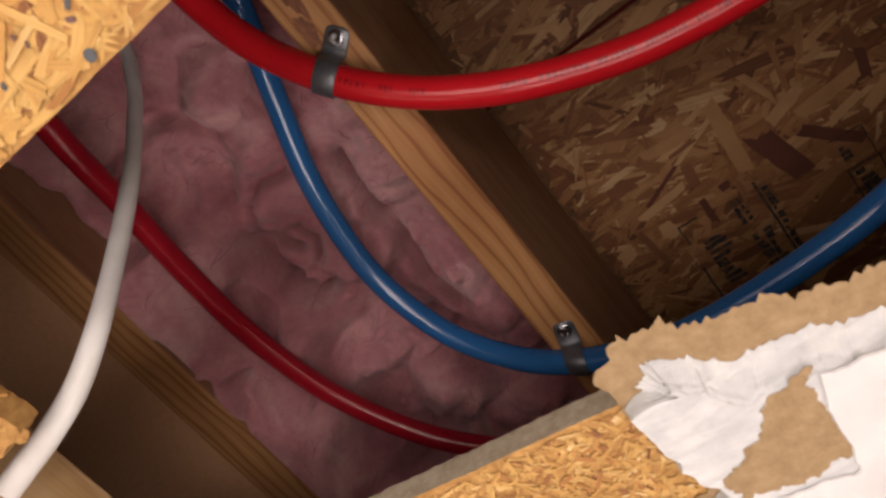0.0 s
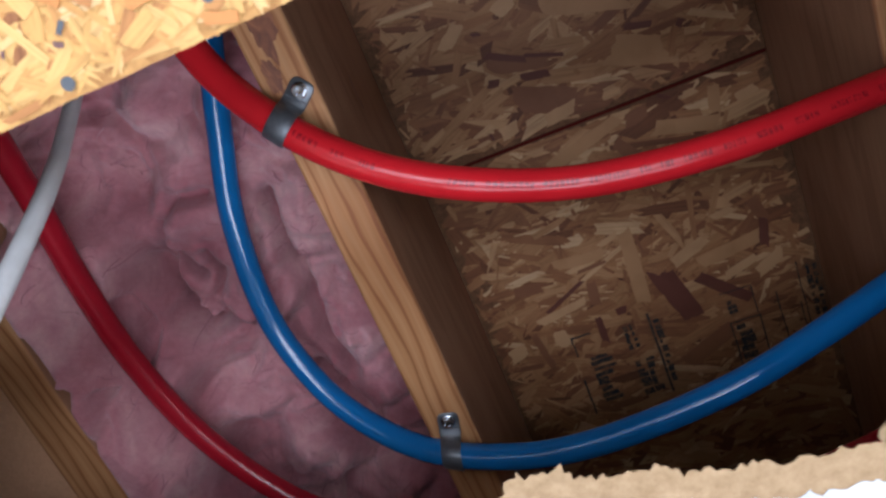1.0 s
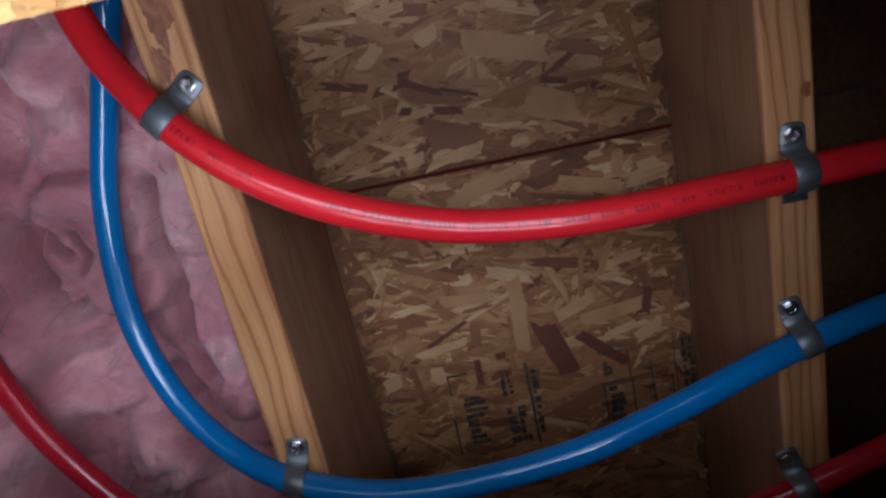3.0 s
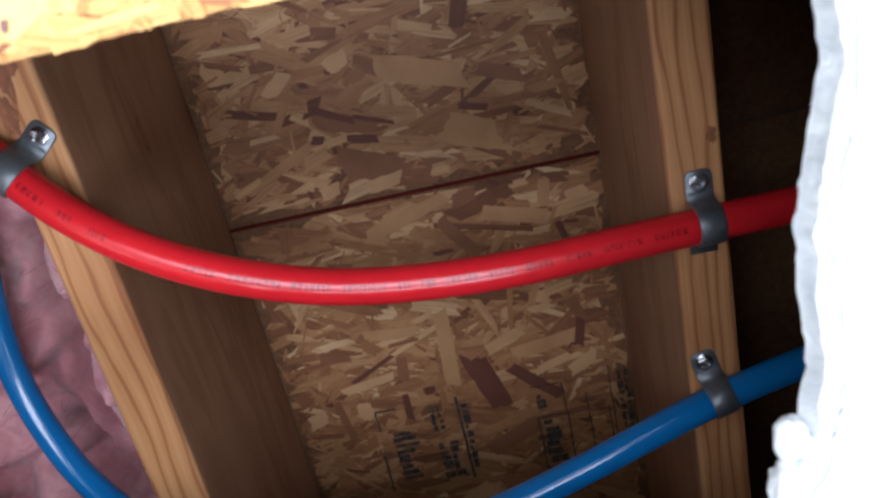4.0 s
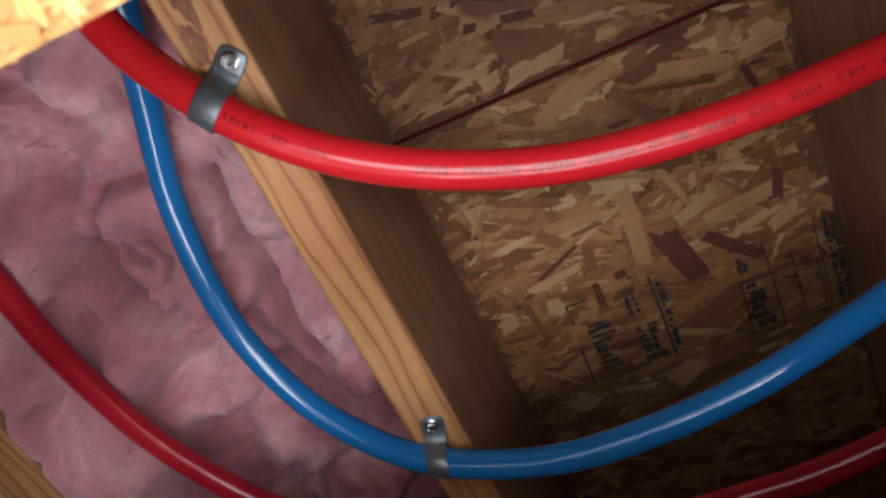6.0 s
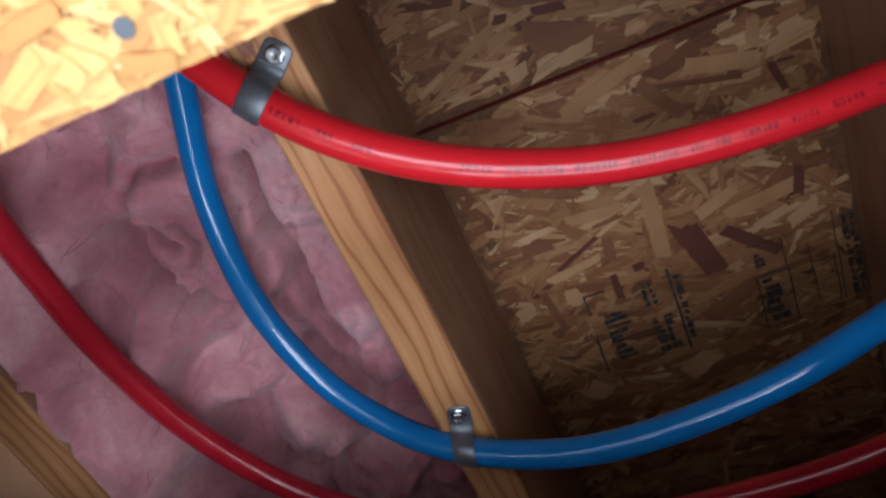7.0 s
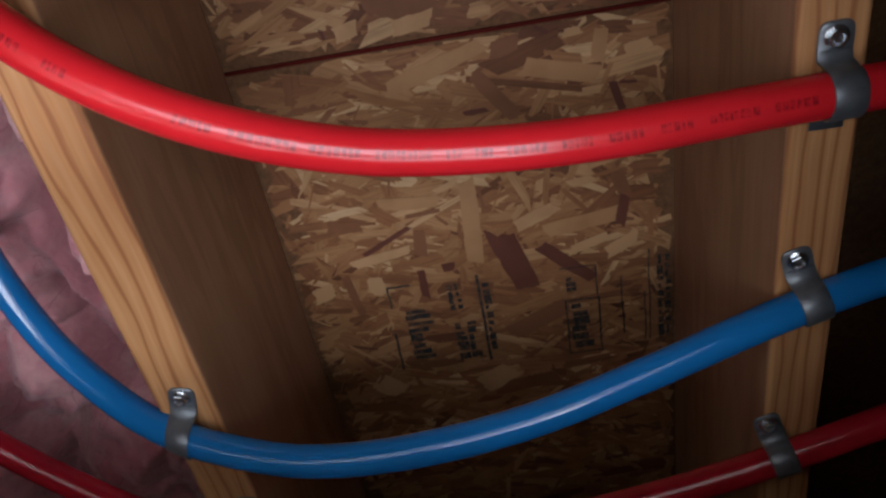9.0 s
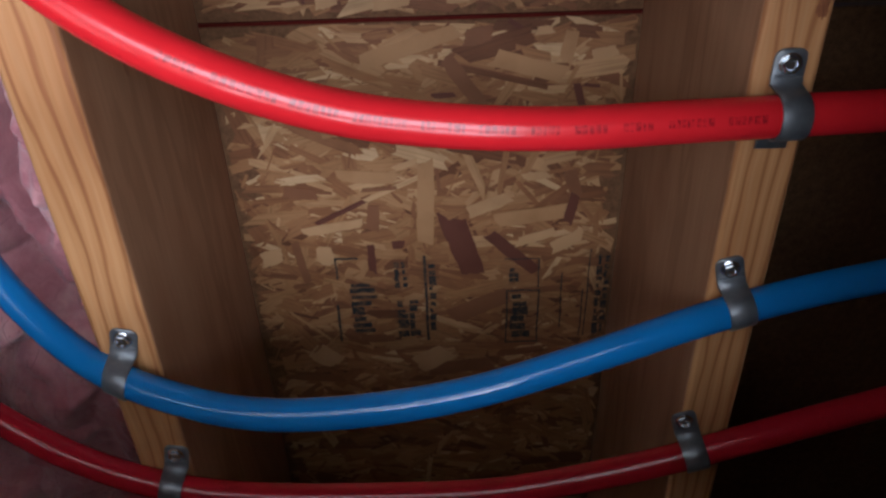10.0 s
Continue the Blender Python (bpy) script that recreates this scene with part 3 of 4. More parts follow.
small = np.array([noise.fractal((x * 55, y * 55, 1.3), 0.9, 2.1, 5) for x, y in zip(gx.ravel(), gy.ravel())]).reshape(gx.shape)
big = np.array([noise.noise((x * 7, y * 7, 5.3)) for x, y in zip(gx.ravel(), gy.ravel())]).reshape(gx.shape)
edge = np.clip((wx1 - gx) / 0.005, 0, 1)
fold = np.array([noise.ridged_multi_fractal((x * 13, y * 8, 6.6), 0.9, 2.0, 3, 1.0, 2.0) for x, y in zip(ux.ravel(), uy.ravel())]).reshape(gx.shape)
billow = np.array([abs(noise.noise((x * 15, y * 15, 21.0))) + 0.40 * abs(noise.noise((x * 34, y * 34, 2.2))) + 0.2 * abs(noise.noise((x * 80, y * 80, 9.2)))
                   for x, y in zip(ux.ravel(), uy.ravel())]).reshape(gx.shape)
left = np.clip((-0.228 - gx) / 0.078, 0, 1)
left = left * left * (3 - 2 * left)
left = left * (0.45 + 0.55 * np.clip((gy + 0.275) / 0.05, 0, 1))
gz = 2.563 - 0.038 * pillow * (0.35 + 0.65 * edge) - 0.0034 * small - 0.012 * big - 0.008 * edge - 0.0010 * fold - 0.163 * left - 0.026 * billow


def to_line(points):
    """Distance of the batt's grid from a polyline."""
    best = np.full(gx.shape, 9.0)
    for (ax, ay), (bx, by) in zip(points, points[1:]):
        dx, dy = bx - ax, by - ay
        u = np.clip(((gx - ax) * dx + (gy - ay) * dy) / (dx * dx + dy * dy), 0, 1)
        best = np.minimum(best, np.hypot(gx + 0.004 * warp_x - ax - u * dx, gy + 0.004 * warp_y - ay - u * dy))
    return best


# folds and creases of the batt: lines, depth, width
for points, depth, width in (([(-0.103, -0.215), (-0.103, -0.153), (-0.106, -0.112), (-0.111, -0.060), (-0.100, -0.020)], 0.034, 0.0048),
                             ([(-0.150, -0.240), (-0.177, -0.246), (-0.199, -0.229), (-0.213, -0.205), (-0.226, -0.178), (-0.227, -0.148)], 0.020, 0.0042),
                             ([(-0.232, -0.140), (-0.216, -0.110), (-0.196, -0.112)], 0.050, 0.0048),
                             ([(-0.205, -0.290), (-0.213, -0.243), (-0.232, -0.200), (-0.243, -0.180)], 0.020, 0.0075),
                             ([(-0.238, -0.192), (-0.224, -0.150), (-0.216, -0.126)], 0.022, 0.0060),
                             ([(-0.262, -0.180), (-0.256, -0.140), (-0.268, -0.112), (-0.292, -0.118)], 0.040, 0.0055),
                             ([(-0.308, -0.140), (-0.294, -0.112), (-0.300, -0.085)], 0.055, 0.0075),
                             ([(-0.208, -0.200), (-0.203, -0.178), (-0.197, -0.166)], 0.040, 0.0030),
                             ([(-0.180, -0.185), (-0.178, -0.160), (-0.190, -0.140)], 0.026, 0.0030),
                             ([(-0.060, -0.150), (-0.075, -0.110), (-0.092, -0.045)], 0.005, 0.0050),
                             ([(-0.140, -0.010), (-0.135, 0.040), (-0.110, 0.085), (-0.060, 0.105)], 0.055, 0.0120),
                             ([(-0.212, -0.134), (-0.207, -0.122), (-0.192, -0.121)], -0.013, 0.0034),
                             ([(-0.092, -0.103), (-0.082, -0.081), (-0.084, -0.056)], -0.009, 0.0040),
                             ([(-0.190, -0.238), (-0.206, -0.222), (-0.216, -0.200)], -0.008, 0.0040)):
    gz = gz + 1.25 * depth * np.exp(-(to_line(points) / (1.45 * width)) ** 2)
# soft lumps: x, y, size, height
for bx, by, size, high in ((-0.245, -0.232, 0.030, 0.026), (-0.285, -0.160, 0.026, 0.024), (-0.180, -0.222, 0.020, 0.018), (-0.245, -0.090, 0.032, 0.026), (-0.262, -0.020, 0.035, 0.022),
                           (-0.160, -0.110, 0.030, 0.016), (-0.072, -0.060, 0.026, 0.018), (-0.070, -0.170, 0.030, 0.014), (-0.180, -0.020, 0.036, 0.022), (-0.152, -0.165, 0.020, 0.012),
                           (-0.283, -0.122, 0.007, 0.012), (-0.190, 0.060, 0.040, 0.020), (-0.060, 0.030, 0.030, 0.016), (-0.150, -0.300, 0.035, 0.016), (-0.090, -0.250, 0.028, 0.012)):
    gz = gz - high * np.exp(-(((gx - bx) ** 2 + (gy - by) ** 2) / size ** 2))
gz = np.minimum(2.4015 + 0.006 * np.log1p(np.exp((gz - 2.4015) / 0.006)), DECK - 0.004)
# the batt gives way behind the low pipe
for q in spline(RED_LOWER[:12], 8):
    away = np.hypot(gx - q.x, gy - q.y)
    gz = np.maximum(gz, np.where(away < 0.045, q.z + 0.010 - 1.6 * np.maximum(0, away - 0.014), 0))
wool_verts = [(x, y, z) for x, y, z in zip(gx.ravel(), gy.ravel(), gz.ravel())]
wool_faces = [(r * nx + c, (r + 1) * nx + c, (r + 1) * nx + c + 1, r * nx + c + 1) for r in range(ny - 1) for c in range(nx - 1)]
top = len(wool_verts)
wool_verts += [(wx0, wy0, DECK - 0.001), (wx1, wy0, DECK - 0.001), (wx1, wy1, DECK - 0.001), (wx0, wy1, DECK - 0.001)]
wool_faces += [(top, top + 1, top + 2, top + 3)]
wool_faces += [tuple([top, *range(0, nx), top + 1]), tuple([top + 3, top + 2, *range(ny * nx - 1, (ny - 1) * nx - 1, -1)])]
wool_faces += [tuple([top, top + 3, *range((ny - 1) * nx, -1, -nx)]), tuple([top + 1, *range(nx - 1, ny * nx, nx), top + 2])]
batt = mesh_object("insulation_batt", wool_verts, wool_faces, wool, None, True)
fv, ff = [], []
for _ in range(1600):
    c0, r0 = rng.randrange(3, nx - 4), rng.randrange(60, 500)
    x, y = gx[r0, c0], gy[r0, c0]
    a, bend = rng.uniform(0, 6.28), rng.uniform(-0.9, 0.9)
    length, w = rng.uniform(0.006, 0.022), rng.uniform(0.00012, 0.00045)
    lift, arc = rng.uniform(0.0002, 0.0016), rng.uniform(0.0, 0.003)
    b = len(fv)
    n = 5
    ok = True
    for k in range(n):
        u = k / (n - 1)
        ci = int(round((x - wx0) / (wx1 - wx0) * (nx - 1)))
        ri = int(round((y - wy0) / (wy1 - wy0) * (ny - 1)))
        if not (1 <= ci < nx - 1 and 1 <= ri < ny - 1):
            ok = False
            break
        z = gz[ri, ci] - lift - arc * math.sin(math.pi * u)
        sx, sy = -math.sin(a) * w, math.cos(a) * w
        fv += [(x + sx, y + sy, z), (x - sx, y - sy, z)]
        x, y, a = x + math.cos(a) * length / n, y + math.sin(a) * length / n, a + bend / n * 2
    if not ok:
        del fv[b:]
        continue
    ff += [(b + 2 * k, b + 2 * k + 1, b + 2 * k + 3, b + 2 * k + 2) for k in range(n - 1)]
tagged(mesh_object("wool_fibres", fv, ff, wisp[0], batt), "loose pale pink fibres", kind="stuff")
tagged(batt, "lumpy pink glass wool insulation batt between joists", "insulation", kind="stuff")

# ---- the strand board ceiling with its sawn hole ----


def ragged(points, step, rough, seed, scale=1.0):
    """A closed outline through the points, cut into short steps and torn."""
    out = []
    for (a, b) in zip(points, points[1:] + points[:1]):
        a3, b3 = Vector((*a[:2], 0)), Vector((*b[:2], 0))
        n = max(1, int((b3 - a3).length / step))
        side = (b3 - a3).normalized().cross(Vector((0, 0, 1)))
        amp = rough * (a[2] if len(a) > 2 else 1.0)
        for k in range(n):
            q = a3.lerp(b3, k / n)
            wob = noise.fractal((q.x * 60 * scale, q.y * 60 * scale, seed), 0.8, 2.2, 5) + 0.6 * noise.noise((q.x * 330, q.y * 330, seed + 4)) + 0.22 * noise.noise((q.x * 800, q.y * 800, seed + 9))
            q = q + side * amp * wob
            out.append((q.x, q.y))
    return out


def holed(name, outer, loops, mats, parent=None, index=(0, 1)):
    """A sheet with a hole. loops: (outline, z) from the lower face to the upper, equal in length; the hole's wall runs through them all."""
    bm = bmesh.new()
    rings = [[bm.verts.new((x, y, z)) for x, y in outline] for outline, z in loops]
    zs = (loops[0][1], loops[-1][1])
    frames = [[bm.verts.new((x, y, z)) for x, y in outer] for z in zs]
    for ring, border in ((rings[0], frames[0]), (rings[-1], frames[1])):
        edges = [bm.edges.new((a, b)) for r in (ring, border) for a, b in zip(r, r[1:] + r[:1])]
        made = bmesh.ops.triangle_fill(bm, use_beauty=True, use_dissolve=False, edges=edges)
        for f in made["geom"]:
            if isinstance(f, bmesh.types.BMFace):
                f.material_index = index[0]
    for lo, hi in zip(rings, rings[1:]):
        for k in range(len(lo)):
            j = (k + 1) % len(lo)
            bm.faces.new((lo[k], lo[j], hi[j], hi[k])).material_index = index[1]
    for k in range(len(outer)):
        j = (k + 1) % len(outer)
        bm.faces.new((frames[0][k], frames[0][j], frames[1][j], frames[1][k]))
    bmesh.ops.recalc_face_normals(bm, faces=bm.faces)
    return part(name, bm, mats, parent)


OUTER = [(-RX, RY0), (RX, RY0), (RX, RY1), (-RX, RY1)]
# hole in the board: x, y, roughness of the side that starts there
BOARD_HOLE = [(-0.156, -0.339, 0.15), (0.368, -0.341, 1.0), (0.366, -0.062, 0.25), (0.22, -0.086, 0.25), (0.080, -0.108, 0.25), (-0.33, -0.140, 1.0), (-0.33, -0.226, 2.0), (-0.205, -0.245, 2.0), (-0.158, -0.252, 2.5)]
hole = ragged(BOARD_HOLE, 0.003, 0.0022, 2.0)
hole_top = [(x + 0.0006 * noise.noise((x * 300, y * 300, 1)), y + 0.0006 * noise.noise((x * 300, y * 300, 2)) - (0.0045 if y < -0.33 else 0)) for x, y in hole]
board = holed("ceiling_1", OUTER, [(hole, BOARD), (hole_top, BOARD_TOP)], [board_core, cut_edge])
for p in board.data.polygons:
    if p.material_index == 1 and p.center.y < -0.2:
        p.material_index = 0
tagged(board, "yellow strand board ceiling with a sawn hole", "ceiling board", kind="structure")
strands("wood_strands", board, board_strands, (-0.30, 0.45, -0.56, -0.3392), BOARD, 15000, (0.006, 0.042), (0.0012, 0.0085), 0.9, rng)
strands("wood_strands", board, board_strands, (-0.26, 0.12, -0.16, 0.02), BOARD, 7000, (0.004, 0.015), (0.0010, 0.0034), 0.9, rng,
        keep=lambda x, y: y > -0.086 + (x - 0.366) * 0.0776 + 0.0015)
strands("wood_strands", board, board_strands, (-0.26, -0.15, -0.34, -0.25), BOARD, 1100, (0.006, 0.020), (0.0012, 0.0045), 0.9, rng,
        keep=lambda x, y: x < -0.158 and y < -0.256)


def nail_head(x, y, radius, z, mat, label):
    bm = bmesh.new()
    bmesh.ops.create_cone(bm, cap_ends=True, segments=16, radius1=radius, radius2=radius * 0.8, depth=0.0012)
    for v in bm.verts:
        v.co += Vector((x, y, z))
    return tagged(part("nail", bm, mat), label, "nail", "nails in the ceiling board")


nail_head(0.011, -0.345, 0.0026, BOARD - 0.0012, nail_grey, "small dark steel nail head in strand board")
nail_head(0.070, -0.352, 0.0024, BOARD - 0.0012, nail_grey, "small dark steel nail head in strand board")

# ---- the plasterboard under it, torn away round the hole ----
SHEET_HOLE = [(-0.38, -0.385, 1.2), (0.02, -0.392, 1.2), (0.352, -0.388, 1.3), (0.357, -0.30, 1.3), (0.349, -0.255, 1.3), (0.351, -0.214, 1.2), (0.338, -0.168, 1.0),
              (0.330, -0.100, 1.2), (0.309, -0.087, 1.2), (0.270, -0.098, 1.2), (0.232, -0.100, 1.5), (0.200, -0.103, 1.8), (0.169, -0.113, 2.0), (0.130, -0.120, 2.2), (0.098, -0.136, 1.2),
              (0.079, -0.122, 1.0), (0.082, -0.080, 1.3), (0.092, -0.050, 1.3), (0.06, -0.022, 1.3), (-0.10, -0.015, 1.3), (-0.38, -0.05, 1.3)]
torn = ragged(SHEET_HOLE, 0.0022, 0.0030, 11.0, 1.6)


calm = ragged([(x, y, 6.0 if 0.05 < x < 0.10 and y > -0.10 else r) for x, y, r in SHEET_HOLE], 0.0022, 0.0006, 11.0, 1.6)


def torn_back(x, y):
    """Where the paper has gone from the edge and bares the core: how far it lies back."""
    u = max(0.0, min(1.0, (x - 0.250) / 0.03)) * max(0.0, min(1.0, (y + 0.36) / 0.04))
    return 0.018 * u * max(0.0, min(1.0, 0.85 + 1.1 * noise.noise((x * 26, y * 26, 6.0))))


torn = [(x + torn_back(x, y), y + (torn_back(x, y) - 0.004 * (0.075 < x < 0.262) if y > -0.145 else 0.0)) for x, y in torn]


def spread(outline, amount, seed, rough, spikes=0.0):
    """The outline moved away from the hole."""
    out, n = [], len(outline)
    for k, (x, y) in enumerate(outline):
        (ax, ay), (bx, by) = outline[(k - 16) % n], outline[(k + 16) % n]
        t = Vector((bx - ax, by - ay, 0)).normalized()
        away = t.cross(Vector((0, 0, 1)))
        wide = 0.18 + 0.82 * max(0.0, min(1.0, (y + 0.20) / 0.08)) * (1.0 if 0.05 < x < 0.31 else 0.25)
        if x > 0.27:
            wide = max(0.02, 0.6 * wide * (1 + 0.7 * noise.noise((x * 70, y * 70, seed * 0.02))))
        if x < 0.10 and y > -0.118:
            wide = max(0.10, 1.0 - (y + 0.118) / 0.012)
        d = amount * wide * (1 + rough * noise.fractal((x * 45, y * 45, seed), 0.8, 2.1, 4) + spikes * (noise.noise((x * 210, y * 210, seed)) + 0.8 * noise.noise((x * 430, y * 430, seed))))
        out.append((x + away.x * d, y + away.y * d))
    return out


paper = holed("plasterboard_backing", OUTER, [(torn, BOARD - 0.0028), (spread(torn, 0.0006, 3, 0.5), BOARD - 0.0020)], [kraft])
tagged(paper, "torn tan kraft paper backing of plasterboard", "plasterboard", kind="structure")
core_loops = [(0.0300, 0.0015, 0.06), (0.0290, 0.0022, 0.05), (0.0272, 0.0030, 0.04), (0.0255, 0.0046, 0.05), (0.0240, 0.0052, 0.04), (0.0215, 0.0066, 0.05), (0.0190, 0.0078, 0.06), (0.0165, 0.0088, 0.10), (0.0145, 0.0098, 0.20)]
core = holed("plasterboard_core", OUTER, [(spread(calm, wide, 21.3, 0.20, spikes), FACE + up) for wide, up, spikes in core_loops], [gypsum], None, (0, 0))
tagged(core, "crumbled white gypsum core of broken plasterboard", "plasterboard", kind="structure")
FACE_HOLE = [(-0.42, -0.40, 1.2), (0.02, -0.405, 1.2), (0.356, -0.40, 1.2), (0.364, -0.30, 1.2), (0.357, -0.255, 1.2), (0.359, -0.214, 1.2), (0.347, -0.160, 1.2),
             (0.340, -0.088, 1.2), (0.309, -0.068, 1.2), (0.270, -0.078, 1.2), (0.220, -0.074, 1.2), (0.185, -0.080, 1.2), (0.154, -0.086, 1.2), (0.149, -0.060, 1.0), (0.146, -0.033, 1.0),
             (0.112, -0.036, 1.2), (0.092, -0.030, 1.2), (0.066, -0.004, 1.3), (-0.10, 0.010, 1.3), (-0.42, -0.02, 1.3)]
bare = ragged(FACE_HOLE, 0.0025, 0.0016, 15.0, 1.3)
face = holed("ceiling_2", OUTER, [(bare, FACE), (spread(bare, -0.0008, 31, 0.1), FACE + 0.0009)], [white_paint])
tagged(face, "white painted plasterboard ceiling torn open", "ceiling", kind="structure")


def scrap(name, centre, size, mat, seed, squash, label, category):
    bm = bmesh.new()
    bmesh.ops.create_icosphere(bm, subdivisions=4, radius=size)
    for v in bm.verts:
        d = 1 + 0.45 * noise.fractal((v.co.x * 90, v.co.y * 90, v.co.z * 90 + seed), 0.8, 2.1, 4)
        v.co = Vector((v.co.x * d * squash[0], v.co.y * d * squash[1], v.co.z * d * squash[2])) + Vector(centre)
    return tagged(part(name, bm, mat, None, "", True), label, category)


scrap("paper_curl", (0.247, -0.104, 2.1165), 0.0085, kraft, 1.0, (1.0, 0.8, 0.55), "small curl of torn tan paper on plasterboard", "paper scrap")
scrap("gypsum_crumb", (0.243, -0.106, 2.1125), 0.0040, gypsum, 5.0, (0.8, 1.0, 0.7), "white gypsum crumb in a paper curl", "gypsum crumb")
for x, y, z, size in ((0.3465, -0.192, 2.113, 0.0070), (0.3430, -0.178, 2.112, 0.0078)):
    scrap("gypsum_crumb", (x, y, z), size, gypsum, x * 300, (0.8, 1.1, 0.8), "white gypsum crumb on the broken plasterboard edge", "gypsum crumb")
for k in range(7):
    scrap("wood_splinter", (-0.166 + rng.uniform(-0.008, 0.012), -0.262 + rng.uniform(-0.02, 0.014), BOARD - 0.001 + rng.uniform(0, 0.012)), 0.006, board_strands if k % 2 else board_core, k * 3.0,
          (rng.uniform(0.5, 1.0), rng.uniform(0.5, 1.2), 0.5), "orange splinter of broken strand board", "splinter")

# torn patch in the painted face that bares brown paper
bm = bmesh.new()
PATCH = [(0.133, -0.087), (0.152, -0.091), (0.147, -0.080), (0.151, -0.058), (0.153, -0.040), (0.133, -0.041), (0.117, -0.040), (0.101, -0.044), (0.097, -0.056), (0.107, -0.064), (0.120, -0.070)]
ring = [bm.verts.new((x, y, FACE + 0.0011)) for x, y in ragged(PATCH, 0.0012, 0.0034, 41.0, 1.8)]
bm.faces.new(ring)
bmesh.ops.recalc_face_normals(bm, faces=bm.faces)
part("bared_paper", bm, kraft, face, "patch of bared tan paper")

# ---- water pipes ----
def pipe(points, mat, label, radius=PIPE_R):
    line = spline(points, 10)
    verts, faces = tube(line, [(radius, radius)] * len(line), 36)
    ob = mesh_object("water_pipe", verts, faces, mat, None, True)
    tagged(ob, label, "water pipe", "plastic water pipes")
    return ob, line


red_pipe, red_line = pipe(RED_UPPER, red_pex, "glossy red plastic water pipe strapped under joists", RED_R)
blue_pipe, blue_line = pipe(BLUE, blue_pex, "glossy blue plastic water pipe strapped under joists")
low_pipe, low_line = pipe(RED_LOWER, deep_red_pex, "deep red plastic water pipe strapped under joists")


def pipe_print(line, parent, start, end, angle, low_y=-0.34):
    """Small unreadable print along a pipe, as bars bent round it, in groups like words."""
    x, left_in_word = start, 5
    verts, faces = [], []
    while x < end:
        w = rng.uniform(0.0016, 0.0036)
        k = min(range(len(line)), key=lambda i: abs(line[i].x - x) + (0 if line[i].y > low_y else 9))
        k = max(1, min(len(line) - 2, k))
        t = (line[k + 1] - line[k - 1]).normalized()
        side = t.cross(Vector((0, 0, 1))).normalized()
        up = side.cross(t)
        q = line[k] + t * ((x - line[k].x) / max(t.x, 0.2))
        b = len(verts)
        top, low = angle + rng.choice((0.17, 0.19, 0.19)), angle - rng.choice((0.17, 0.19, 0.19))
        for s in (0, w):
            for f in range(4):
                a = low + (top - low) * f / 3
                verts.append(q + t * s + (side * math.cos(a) + up * math.sin(a)) * (RED_R + 0.00012))
        for i in range(3):
            faces.append((b + i, b + i + 1, b + i + 5, b + i + 4))
        left_in_word -= 1
        x += w * max(t.x, 0.4) + rng.choice((0.0007, 0.0010))
        if left_in_word <= 0:
            x += rng.uniform(0.004, 0.009)
            left_in_word = rng.randint(3, 9)
    ob = mesh_object("print", verts, faces, ink, parent)
    return tagged(ob, "faint dark printed marking", kind="stuff")


pipe_print(red_line, red_pipe, 0.085, 0.395, -1.25)
pipe_print(red_line, red_pipe, -0.005, 0.040, -1.25)


